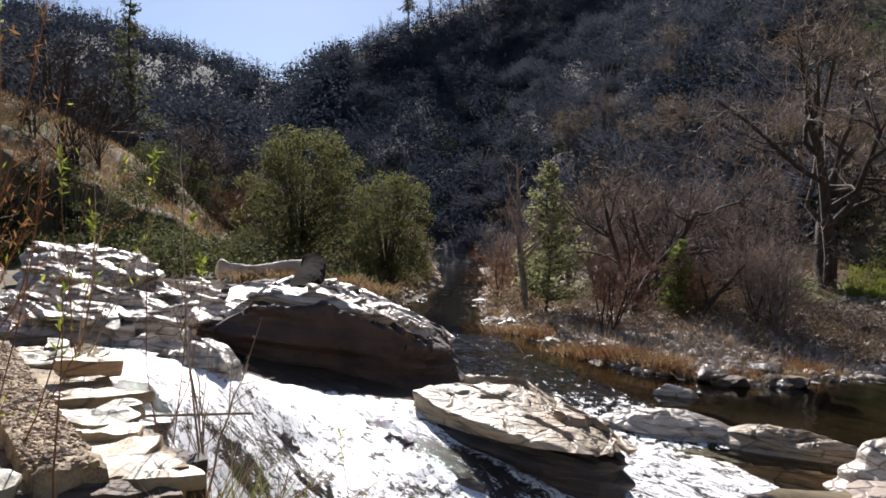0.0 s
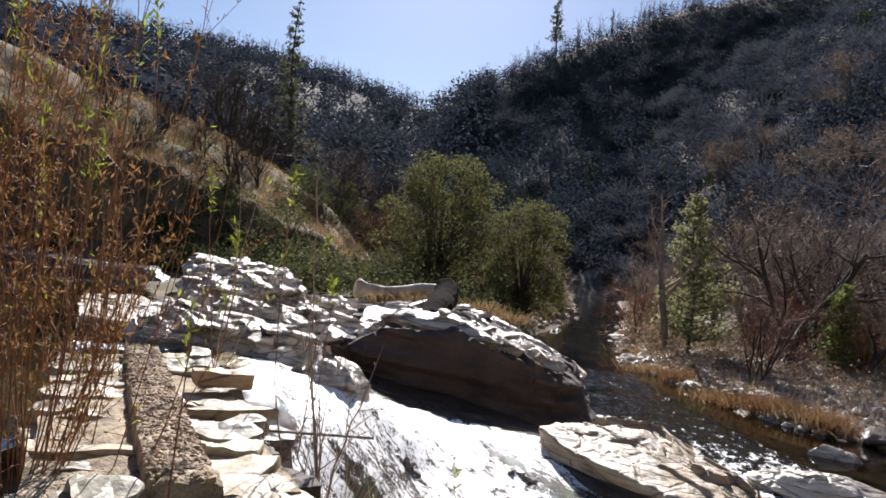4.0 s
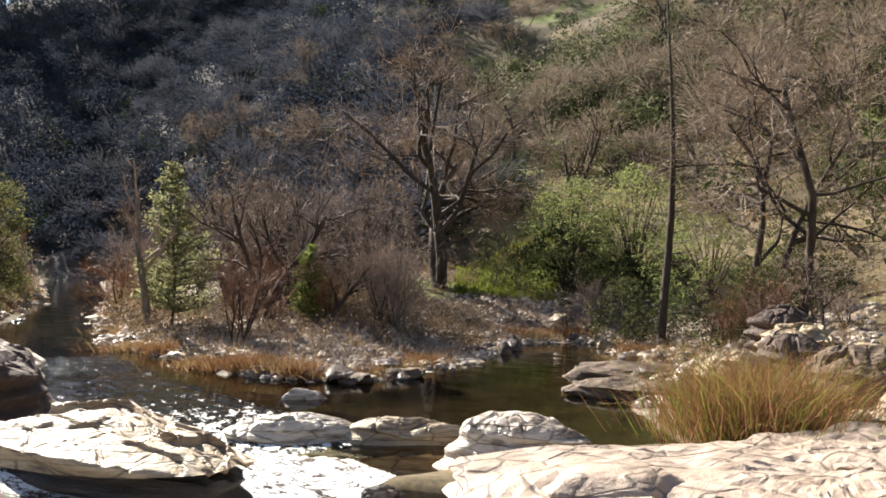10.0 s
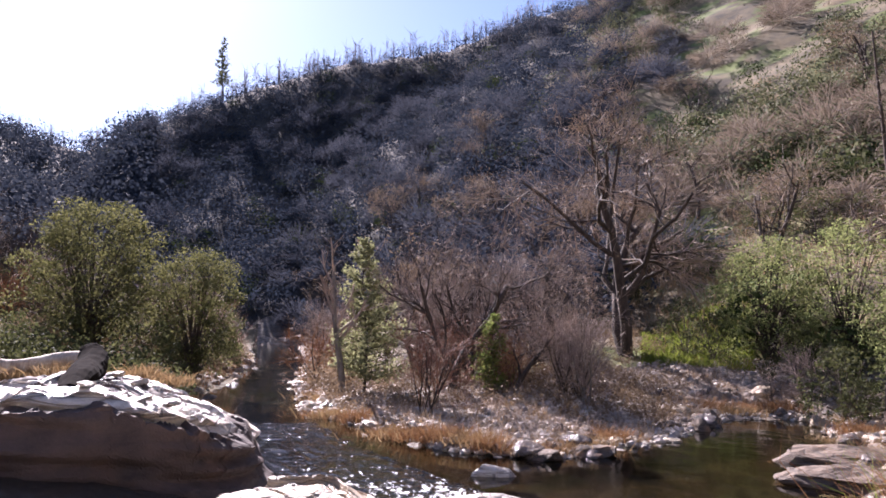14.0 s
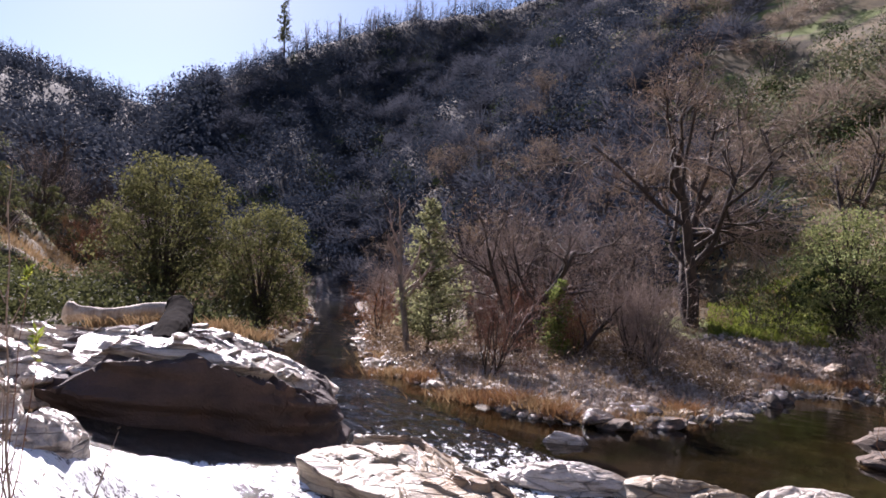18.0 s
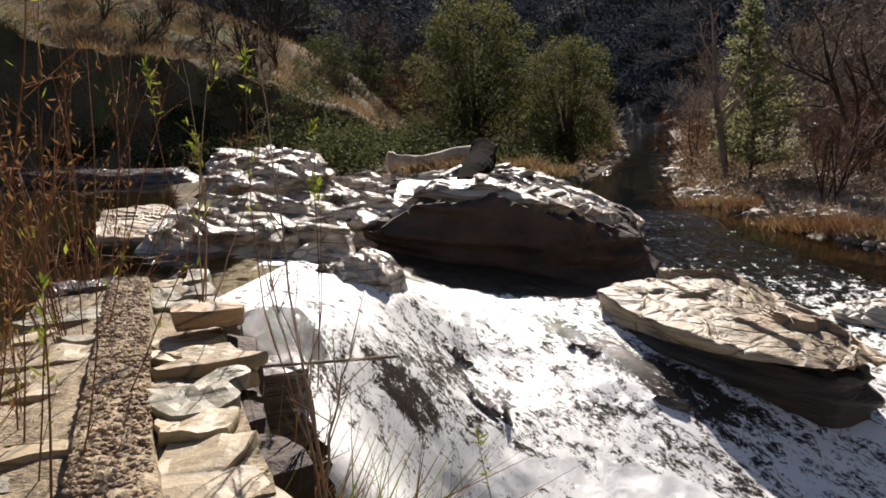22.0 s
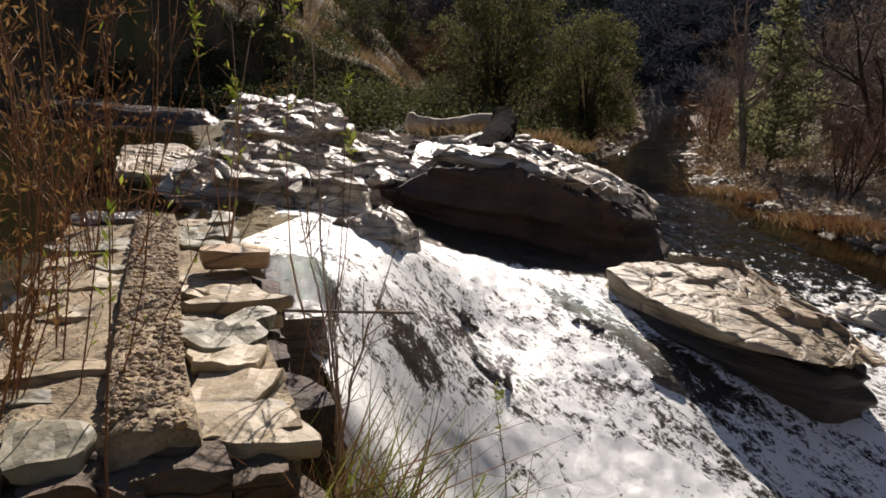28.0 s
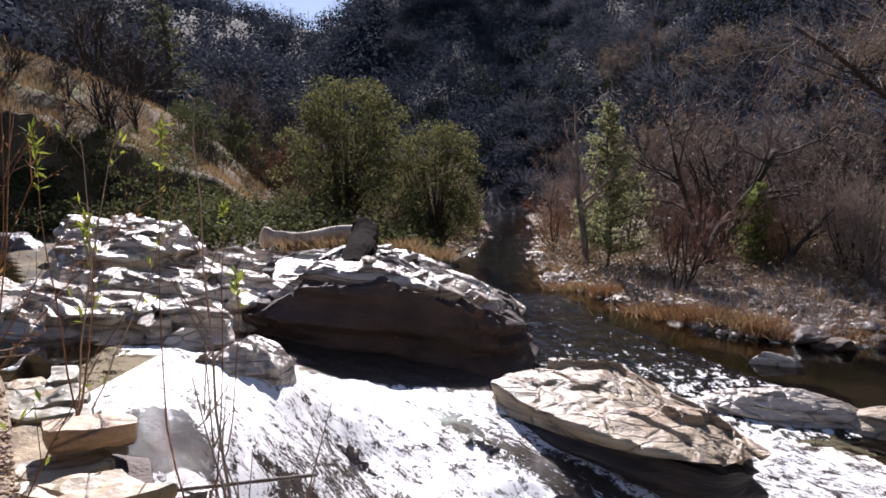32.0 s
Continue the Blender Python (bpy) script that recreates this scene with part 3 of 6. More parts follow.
# darker soil that carries the hillside's shade in its colour
ground.data.materials.append(material("charred_soil", (0.045, 0.04, 0.034), (0.016, 0.015, 0.014), 0.3, 0.95, 0.6, 5.0))
qx, qy = (X[:-1, :-1] + X[1:, 1:]) / 2, (Y[:-1, :-1] + Y[1:, 1:]) / 2
qa = np.degrees(np.arctan2(qx, qy)) + 6 * fbm(np.stack([qx.ravel(), qy.ravel(), 0 * qx.ravel()], -1) * 0.03, 3, 31).reshape(qx.shape)
shaded_hill = (qa > -62) & (qa < 27) & (np.hypot(qx, qy) > np.interp(qa, AZ, FOOT) * 0.97)
ground.data.materials.append(material("dark_creek_bed", (0.085, 0.062, 0.030), (0.022, 0.017, 0.009), 1.1, 0.9, 0.8, 9.0, spots=(0.045, 0.055, 0.012)))
ground.data.materials.append(material("stony_gravel", (0.27, 0.22, 0.175), (0.08, 0.062, 0.048), 1.6, 0.95, 1.0, 11.0))
bed = np.minimum(poly_distance(qx, qy, POOL), poly_distance(qx, qy, LEFT))
bar = (bed >= 0.1) & (bed < 8.5) & (qx > 1.0) & (qa < 52) & (np.hypot(qx, qy) > 15)
kinds = np.where(bed < 0.1, 2, np.where(bar, 3, shaded_hill.astype(np.int32)))
ground.data.polygons.foreach_set("material_index", kinds.ravel().astype(np.int32))
tagged(ground, "valley ground of soil, dry grass and river gravel", "ground", kind="structure")


def ground_z(x, y):
    return float(land_z(np.array([x]), np.array([y]))[0])


# ---- water ----
def flow_z(x, y):
    """The running water's surface, from the spillway over the rock apron to the lower channel."""
    Q = np.stack([np.ravel(x), np.ravel(y)], -1)
    K = np.sqrt(((Q[:, None] - FLOW_XY[None]) ** 2).sum(-1) + 0.15)
    return (K @ FLOW_W + FLOW_C).reshape(np.shape(x))


FLOW = np.array([(-6, 8.2, -0.47), (-4.4, 8.6, -0.52), (-4.2, 7.0, -0.5), (-3.3, 7.0, -0.56), (-3.1, 9.0, -0.78), (-3.2, 10.6, -1.1), (-1.9, 11.4, -1.4), (-0.6, 11.4, -1.62), (-2.3, 7.2, -1.45), (-2.1, 9.0, -1.75),
                 (-0.5, 9.6, -1.9), (1.1, 9.7, -2.15), (2.85, 9.4, -2.6), (-1.6, 6.2, -2.5), (-0.7, 6.1, -2.9), (0.6, 6.5, -3.0), (2.6, 8.3, -2.9), (4.5, 10.3, -2.6), (4.2, 12.2, -2.42), (-2.75, 5.5, -0.74), (-3.3, 6.4, -0.66), (-2.0, 4.9, -1.2), (-1.3, 4.6, -2.9), (2, 4.6, -3.05), (6, 8, -2.9), (2.8, 13.4, -2.4)])
FLOW_XY = FLOW[:, :2]
FLOW_C = FLOW[:, 2].mean()
FLOW_W = np.linalg.solve(np.sqrt(((FLOW_XY[:, None] - FLOW_XY[None]) ** 2).sum(-1) + 0.15), FLOW[:, 2] - FLOW_C)


def water_patch(name, poly, zf, step, mat, label, relief=0.0, seed=1, grain=1.0, hole=None):
    xs, ys = [p[0] for p in poly], [p[1] for p in poly]
    ax, ay = np.arange(min(xs), max(xs) + step, step), np.arange(min(ys), max(ys) + step, step)
    X, Y = np.meshgrid(ax, ay, indexing="ij")
    Z = zf(X, Y)
    P = np.stack([X, Y, Z], -1).reshape(-1, 3)
    if relief:
        Q = np.stack([(P[:, 0] * 0.93 + P[:, 1] * 0.37) * 1.5, (P[:, 1] * 0.93 - P[:, 0] * 0.37) * 0.8, P[:, 2] * 0.6], -1) * grain
        ridged = 1 - np.abs(fbm(Q * 1.1, 3, seed))
        P[:, 2] += relief * (0.6 * fbm(Q * 1.7, 5, seed + 3) + 0.7 * ridged - 0.5)
    keep = poly_distance(X, Y, poly).ravel() < 0
    if hole:
        keep &= poly_distance(X, Y, hole).ravel() > -0.1
    F = grid_faces(len(ax), len(ay))[:, ::-1]
    F = F[keep[F].any(axis=1)]
    used = np.unique(F)
    idx = np.full(len(P), -1)
    idx[used] = np.arange(len(used))
    ob = put(name, raw_mesh(name, P[used], idx[F], mat))
    ob.visible_shadow = False
    return tagged(ob, label, "water", kind="structure")


RAPID = [(-1.2, 12.2), (3.6, 11.9), (5.4, 12.2), (5.6, 14.5), (4.6, 17), (3.4, 21), (2.4, 26.5), (-0.8, 26.5), (-0.8, 18), (-1.8, 14)]
POOL_EDGE = [(p[0] + (0.25 if p[0] > 3 else -0.25), p[1]) for p in POOL if p[1] > 12 or p[0] > 9] + [(-1.4, 12.6), (3.2, 12.4), (4.2, 12.2), (5, 11.6)]
water_patch("water_pool", POOL_EDGE, lambda x, y: POOL_Z + 0 * x, 0.15, M_WATER, "calm clear brown creek pool", 0.012, 4, 0.6, hole=RAPID)
water_patch("water_outlet", RAPID, lambda x, y: POOL_Z + 0.012 + 0 * x, 0.05, M_RIPPLE, "rippling glinting creek water", 0.045, 6, 1.6)
water_patch("water_left", LEFT, lambda x, y: LEFT_Z + 0 * x, 0.2, M_WATER_LEFT, "dark still pond held behind a stone wall")
APRON = [(-5.2, 9.3), (-4.6, 6.2), (-3.2, 5.8), (-2.2, 5.0), (-1.6, 4.0), (-0.5, 3.6), (2.2, 3.9), (5.6, 6.6), (6.4, 9.6), (4.8, 12.6), (2.7, 13.4), (2.3, 11.4), (0.2, 12.4), (-4.6, 13), (-5.4, 11)]
cascade = water_patch("water_cascade", APRON, flow_z, 0.05, M_FOAM, "white rushing water spreading over a rock apron", 0.034, 5, 2.8)
# how much of the surface is foam: plunging white water, thin sheets over ledges, slack dark water
FOAM = [(-2.6, 10.8, 1.6, 1.0, 0, 0.60), (-0.9, 7.0, 1.5, 1.1, 0, 0.62), (-1.9, 5.5, 0.9, 1.2, 0, 0.62), (0.3, 7.5, 0.9, 0.5, 0, 0.70), (-1.95, 8.15, 0.85, 0.75, -20, 0.46), (-2.3, 7.2, 0.30, 0.35, 0, 0.36), (-1.0, 10.4, 0.5, 0.18, -30, 0.40),
        (0.75, 9.35, 1.7, 0.42, -33, 0.36), (1.9, 8.5, 1.1, 0.5, -30, 0.54), (1.6, 6.9, 1.2, 0.45, 10, 0.40), (2.9, 7.1, 1.4, 0.9, 0, 0.40), (1.9, 9.95, 1.25, 0.20, -30, 0.92), (-3.45, 6.55, 0.5, 0.45, 0, 0.05), (-3.6, 8.4, 0.9, 0.5, 0, 0.62)]
co = np.empty(len(cascade.data.vertices) * 3, np.float32)
cascade.data.vertices.foreach_get("co", co)
co = co.reshape(-1, 3)
share = np.full(len(co), 0.525)
for fx, fy, rx, ry, turn, value in FOAM:
    ca, sa = math.cos(radians(turn)), math.sin(radians(turn))
    dx, dy = co[:, 0] - fx, co[:, 1] - fy
    near = np.hypot((dx * ca + dy * sa) / rx, (dy * ca - dx * sa) / ry)
    k = smooth(1.3, 0.55, near)
    share = share * (1 - k) + value * k
# foam taken out inside the big rock's shadow, to darken that strip
share -= 0.9 * smooth(11.7, 12.15, co[:, 1] - 0.36 * co[:, 0])
cascade.data.attributes.new("foam", "FLOAT", "POINT").data.foreach_set("value", share.astype(np.float32))


# ---- rocks ----
def rock_mesh(name, poly, zb, top, mat, seed=1, rough=0.12, layer=0.10, step=0.0, n=110, m=34, edge=0.9, flare=1.04, dip=1.2, ledges=1.1, dome=0.0, blocks=0.0, block=(0.9, 0.45)):
    """A rock standing on the outline poly: a rough, bedded top given by top(x, y), steep ledged sides down to zb."""
    poly = np.asarray(poly, float)
    c = poly.mean(axis=0)
    th = np.linspace(0, 2 * np.pi, n, endpoint=False)
    rad = np.zeros(n)
    for k in range(len(poly)):
        a, b = poly[k] - c, poly[(k + 1) % len(poly)] - c
        e = b - a
        d = np.stack([np.cos(th), np.sin(th)], 1)
        den = d[:, 0] * e[1] - d[:, 1] * e[0]
        den = np.where(np.abs(den) < 1e-9, 1e-9, den)
        t = (a[0] * e[1] - a[1] * e[0]) / den
        s = (a[0] * d[:, 1] - a[1] * d[:, 0]) / den
        ok = (t > 0) & (s >= -1e-6) & (s <= 1 + 1e-6)
        rad = np.maximum(rad, np.where(ok, t, 0))
    for _ in range(2):
        rad = (np.roll(rad, 1) + 2 * rad + np.roll(rad, -1)) / 4
    mt = int(m * 0.62)
    rho = np.r_[np.linspace(0.0, edge, mt), np.linspace(edge, 1.0, m - mt + 1)[1:] ** 0.6 * 1.0]
    rho[mt:] = edge + (flare - edge) * np.linspace(0, 1, m - mt + 1)[1:] ** 0.7
    drop = np.r_[np.zeros(mt), np.linspace(0, 1, m - mt + 1)[1:]]
    R, D = rho[:, None] * rad[None], drop[:, None] + 0 * rad[None]
    X, Y = c[0] + R * np.cos(th), c[1] + R * np.sin(th)
    Zt = top(X, Y)
    P = np.stack([X, Y, Zt], -1).reshape(-1, 3)
    bumps = fbm(P * np.array([0.9, 0.9, 0.9]), 5, seed).reshape(X.shape)
    ridg = (1 - 2 * np.abs(fbm(P * np.array([0.7, 1.5, 1.0]), 4, seed + 7))).reshape(X.shape)
    Zt = Zt + rough * (1.1 * bumps + 0.55 * ridg)
    if step:
        w = (X * math.cos(dip) + Y * math.sin(dip)) * ledges + 1.3 * fbm(np.stack([X.ravel(), Y.ravel(), 0 * X.ravel() + seed], -1) * 0.7, 4, seed + 21).reshape(X.shape)
        saw = w - np.floor(w)
        amp = hash3(np.floor(w).astype(np.int64), 0 * X.astype(np.int64), np.floor(0.8 * X + 0.3 * Y).astype(np.int64) * 0, seed) * 0.9 + 0.35
        Zt = Zt + step * amp * (smooth(0.0, 0.13, saw) - saw)
    if blocks:
        wx, wy = X * math.cos(dip) + Y * math.sin(dip), Y * math.cos(dip) - X * math.sin(dip)
        warp = 0.35 * fbm(P * 1.1, 3, seed + 31).reshape(X.shape)
        b1, b2, joint = cells((wx + warp) / block[1], (wy - warp) / block[0], seed)
        Zt = Zt + blocks * (b1 - 0.5) - 0.55 * blocks * (1 - smooth(0.0, 0.12, joint)) + blocks * 0.8 * (b2 - 0.3) * ((wx / block[1]) % 1.0 - 0.5)
        b1, b2, joint = cells((wx + warp) / block[1] * 2.7, (wy - warp) / block[0] * 2.3, seed + 5)
        Zt = Zt + 0.22 * blocks * (b1 - 0.5) - 0.15 * blocks * (1 - smooth(0.0, 0.15, joint))
    Zt = Zt - dome * (rho ** 2.2)[:, None]
    Zt = Zt - 0.35 * rough * smooth(0.6, 0.92, rho)[:, None] * 2.0
    Z = Zt * (1 - D) + zb * D
    lay = vnoise(np.stack([X.ravel() * 0.5, Y.ravel() * 0.5, Z.ravel() * 5.5 + X.ravel() * 0.9], -1), seed + 3).reshape(X.shape) - 0.5
    side = smooth(edge * 0.9, edge * 1.02, rho)[:, None]
    push = 1 + side * (layer * 2.2 * lay + 0.10 * fbm(np.stack([X.ravel(), Y.ravel(), Z.ravel()], -1) * 0.8, 4, seed + 11).reshape(X.shape)) / np.maximum(rad, 0.3)[None] ** 0.5
    X, Y = c[0] + (X - c[0]) * push, c[1] + (Y - c[1]) * push
    V = np.stack([X - c[0], Y - c[1], Z - zb], -1).reshape(-1, 3)
    me = raw_mesh(name, V, grid_faces(m, n, True), mat, flat=True)
    return me, (c[0], c[1], zb)


def rock(name, poly, zb, top, mat, label, seed=1, group="", **kw):
    me, loc = rock_mesh(name, poly, zb, top, mat, seed, **kw)
    ob = put(name, me)
    ob.location = loc
    return tagged(ob, label, "rock", group)


def flat(z0, gx=0.0, gy=0.0, x0=0.0, y0=0.0):
    return lambda x, y: z0 + gx * (x - x0) + gy * (y - y0)


def big_top(x, y):
    z = -0.05 - 0.36 * np.clip(x + 2.4, 0, 9) - 0.055 * np.clip(y - 14, 0, 9)
    z = z - 0.5 * smooth(-3.5, -4.3, x) * smooth(16, 14, y)
    return z - 0.7 * smooth(0.0, 0.6, x)


# one rock in two colours: shaded front painted dark, sunlit top painted pale
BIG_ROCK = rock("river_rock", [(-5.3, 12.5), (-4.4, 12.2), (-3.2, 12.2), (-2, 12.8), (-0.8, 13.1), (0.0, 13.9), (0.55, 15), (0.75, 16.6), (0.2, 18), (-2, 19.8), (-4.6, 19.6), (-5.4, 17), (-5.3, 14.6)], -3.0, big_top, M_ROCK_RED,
     "massive brown river rock, front face's shadow put into its colour", 3, rough=0.14, layer=0.12, step=0.14, ledges=0.9, blocks=0.14, block=(1.6, 0.7), n=280, m=110, edge=0.95, flare=0.97)
BIG_LIT_TOP = rock("bedrock_outcrop", [(-4.3, 12.9), (-3.0, 12.75), (-1.9, 13.2), (-0.9, 13.5), (-0.2, 14.4), (0.2, 15.6), (0.2, 16.6), (-0.6, 17.8), (-2.2, 19.2), (-4.4, 19.0), (-5.0, 17), (-5.0, 14.8)], -1.6, lambda x, y: big_top(x, y) + 0.10, M_ROCK,
     "pale sunlit top of the brown river rock, glare put into its colour", 4, "pale bedrock outcrops", rough=0.05, layer=0.10, step=0.16, ledges=0.8, blocks=0.05, block=(2.2, 0.5), n=250, m=90, edge=0.97, flare=1.0)
BOULDER = np.array([(-0.62, 11.35), (-0.1, 12.0), (0.6, 12.5), (1.5, 12.5), (2.2, 11.7), (2.85, 10.5), (2.95, 9.7), (2.3, 9.25), (1.2, 9.6), (0.4, 10.1)])
boulder_mid = BOULDER.mean(axis=0)


def boulder_top(x, y):
    return -1.42 - 0.05 * (x - 1) + 0.10 * (y - 11) - 0.18 * smooth(2.4, 2.95, x)


# the base's colour holds the front's shade; the cap keeps the boulder's tan
BOULDER_BASE = rock("river_boulder", boulder_mid + 1.0 * (BOULDER - boulder_mid), -3.2, lambda x, y: boulder_top(x, y) - 0.10, M_ROCK_SHADE, "wet undercut boulder base amid white water, its shade painted in", 9, rough=0.06, layer=0.16, step=0.10, dip=0.6, ledges=1.5, n=220, m=80, dome=0.12, edge=0.97, flare=0.93)
BOULDER_CAP = rock("boulder_cap", BOULDER, -1.74, boulder_top, M_ROCK_TAN, "pale tan bedded cap above the boulder's shade-darkened base", 8, rough=0.06, layer=0.10, step=0.12, dip=0.6, ledges=1.5, blocks=0.06, block=(2.2, 0.5), n=280, m=100, dome=0.10, edge=0.95, flare=0.985)
# the pale bedrock island
ISLAND = [
    ([(-7.3, 9.5), (-6.2, 9.2), (-5.4, 9.7), (-5.0, 11.0), (-5.6, 12.6), (-7.4, 13.2), (-8.0, 12.0)], -0.22, 0.02, 0.05),
    ([(-5.7, 10.0), (-4.7, 9.95), (-4.3, 10.7), (-4.5, 11.5), (-5.5, 11.8), (-6.1, 11.0)], -0.6, 0.0, 0.10),
    ([(-8.2, 12.5), (-6.4, 11.8), (-4.6, 12.2), (-4.0, 13.8), (-5, 15.4), (-7.6, 15.6), (-8.6, 14)], -0.45, 0.0, 0.05),
    ([(-9.9, 15.2), (-8.6, 13.9), (-7.2, 14.6), (-6.8, 16.6), (-8.0, 18.6), (-9.8, 18.6), (-10.6, 17)], 0.12, 0.02, 0.05),
    ([(-8.4, 15.4), (-6, 14.8), (-4.4, 15.6), (-4.6, 18.4), (-6.6, 19.6), (-8.6, 18.4)], -0.55, -0.01, 0.02),
    ([(-11.4, 18.2), (-9.4, 17.6), (-8.4, 19), (-9, 21), (-11, 21.4), (-12.2, 20)], 0.35, 0.0, 0.0),
]
for k, (poly, z0, sx, sy) in enumerate(ISLAND):
    cx, cy = np.mean([p[0] for p in poly]), np.mean([p[1] for p in poly])
    rock("bedrock_outcrop", poly, -1.9, flat(z0, sx, sy, cx, cy), M_ROCK, "pale glaring bedrock outcrop with rough broken layers", 20 + k, "pale bedrock outcrops", rough=0.10, layer=0.20, step=0.34, dip=1.2 + 0.3 * math.sin(k * 2.1), ledges=1.0, n=260, m=100, blocks=0.13, block=(1.9, 0.55))
rock("rock_slab", [(-8.6, 10.2), (-7.3, 10.2), (-8.3, 12.8), (-9.8, 13.8), (-10.6, 12.9)], -0.9, flat(-0.32, -0.01, 0.03, -8.8, 12), M_ROCK_TAN, "flat striated grey rock slab at the pond's edge", 41, rough=0.04, layer=0.05, step=0.04, ledges=4)
rock("spillway_rock", [(-4.1, 8.7), (-3.5, 8.5), (-3.0, 8.9), (-3.0, 9.7), (-3.7, 10.1), (-4.3, 9.5)], -2.3, flat(-0.5, 0.0, -0.05, -3.5, 9), M_ROCK, "wet grey rock splitting the falling water", 42, rough=0.1, step=0.1, blocks=0.12, block=(0.5, 0.3), dome=0.2)
# right-hand rocks between pool and white water
def lens_outline(x, y, half, deep, turn):
    return [(x + half * math.cos(a) * math.cos(turn) - deep * math.sin(a) * math.sin(turn), y + half * math.cos(a) * math.sin(turn) + deep * math.sin(a) * math.cos(turn)) for a in np.linspace(0, 2 * math.pi, 15)[:-1]]


for k, (x, y, half, deep, turn, top, mt, words) in enumerate([(4.7, 13.15, 1.75, 0.55, -0.30, -2.0, M_ROCK, "low pale rock washed by white water"), (6.7, 12.2, 1.75, 0.55, -0.50, -1.98, M_ROCK_TAN, "low tan rock washed by white water"), (7.8, 10.0, 1.3, 0.6, -0.6, -1.6, M_ROCK, "low rounded pale rock beside the pool")]):
    rock("low_rock", lens_outline(x, y, half, deep, turn), -3.0, flat(top, 0, 0.1, x, y), mt, words, 51 + k, "low rocks at the pool outlet", rough=0.10, dome=0.28, edge=0.84, flare=1.2, layer=0.2, blocks=0.07, block=(1.0, 0.4), dip=1.0, n=180, m=70)
rock("pool_rock", [(5.4, 17.0), (5.9, 16.75), (6.5, 16.55), (6.7, 16.75), (6.3, 17.1), (5.7, 17.25)], -3, flat(-2.12, -0.16, 0, 5.6, 17), M_ROCK, "small pale rock rising from the pool", 54, rough=0.08, dome=0.22, blocks=0.08, block=(0.4, 0.25))
rock("shore_slab", [(14.6, 17.5), (16.6, 15.2), (18.6, 12.8), (20.2, 13.8), (18.6, 16.4), (16.2, 18.4)], -3, flat(-2.12, 0.04, 0, 15, 17), M_ROCK_BROWN, "dark flat shore rock overhanging the pool", 55, rough=0.1, layer=0.2)
rock("shore_slab", [(12.6, 15.0), (14.0, 13.4), (15.8, 12.4), (16.6, 13.2), (15.2, 15.2), (13.6, 15.8)], -3, flat(-2.1, 0.03, 0, 14, 14), M_ROCK_BROWN, "dark sloping shore rock in the pool", 56, rough=0.12, layer=0.2)
rock("rock_shelf", [(4.2, 6.3), (5.2, 3.6), (6.4, 2.2), (9.5, 0.9), (15, 0.7), (16, 5.2), (13, 7.0), (9.6, 7.3), (6.6, 8.2), (5.2, 8.2)], -3.3, flat(-1.45, 0.006, -0.04, 8, 6), M_ROCK_SHELF, "broad pale rock shelf beside the white water", 57, rough=0.10, layer=0.1, n=150, m=50, edge=0.96, blocks=0.03, block=(1.9, 0.8), step=0.05)
rock("loose_rock", [(5.2, 6.0), (6.2, 5.3), (7.2, 5.5), (7.3, 6.3), (6.4, 6.8), (5.5, 6.8)], -1.6, flat(-1.22, 0, 0, 6, 6), M_ROCK_SHELF, "pale rounded rock lying on the shelf", 58, rough=0.08, dome=0.2)
# rocks breaking the white water
for k, (x, y, w, h) in enumerate([(-2.15, 8.95, 0.26, 0.05), (-1.6, 8.05, 0.24, 0.04), (-0.6, 9.9, 0.28, 0.01), (0.45, 9.15, 0.34, 0.0), (-1.0, 5.3, 0.45, 0.2), (4.9, 8.6, 0.5, 0.12), (5.3, 10.0, 0.5, 0.12)]):
    q = []
    for j, a in enumerate(np.linspace(0, 2 * math.pi, 13)[:-1]):
        f = 0.78 + 0.4 * float(hash3(np.array([j]), np.array([k]), np.array([0]), 4)[0])
        q.append((x + w * f * (1.25 * math.cos(a) + 0.15 * math.sin(a)), y + w * f * (0.5 * math.sin(a) - 0.12 * math.cos(a))))
    rock("apron_rock", q, float(flow_z(np.array([x]), np.array([y]))[0]) - 0.6, lambda u, v, h=h: flow_z(u, v) + h, M_ROCK_DARK, "dark wet rock breaking through the white water", 60 + k, "rocks in the white water", rough=0.07, layer=0.08, dome=0.04, n=110, m=40, blocks=0.12, block=(0.3, 0.16))
# bank rocks beyond the reed bush
for k, (x, y, w, d, z0, z1, mt) in enumerate([(15.6, 11.6, 1.0, 0.8, -2.2, -0.95, M_ROCK_TAN), (17.2, 11.2, 0.9, 0.8, -1.9, -0.5, M_ROCK_RED), (18.6, 12.0, 1.0, 0.9, -1.8, -0.35, M_ROCK_TAN), (16.6, 13.2, 1.3, 0.5, -2.3, -1.5, M_ROCK), (19.8, 13.2, 1.1, 0.9, -1.6, -0.1, M_ROCK_RED), (15.4, 9.6, 0.8, 0.7, -2.2, -1.2, M_ROCK_RED), (15.6, 8.4, 1.3, 0.9, -2.3, -0.6, M_ROCK_BROWN), (16.9, 7.4, 1.4, 1.0, -2.3, -0.35, M_ROCK_BROWN), (14.4, 6.9, 0.7, 0.5, -2.0, -1.15, M_ROCK_TAN)]):
    rock("bank_rock", lens_outline(x, y, w, d, -0.6 + 0.5 * math.sin(k * 3)), z0, flat(z1, 0.08, 0.1, x, y), mt, "angular weathered rock on the pool's bank", 80 + k, "large rocks on the bank", rough=0.12, layer=0.2, blocks=0.16, block=(0.8, 0.5), dome=0.3, step=0.1, n=110, m=44)


# ---- trees and shrubs ----
def unit(v):
    return v / (np.linalg.norm(v) + 1e-9)


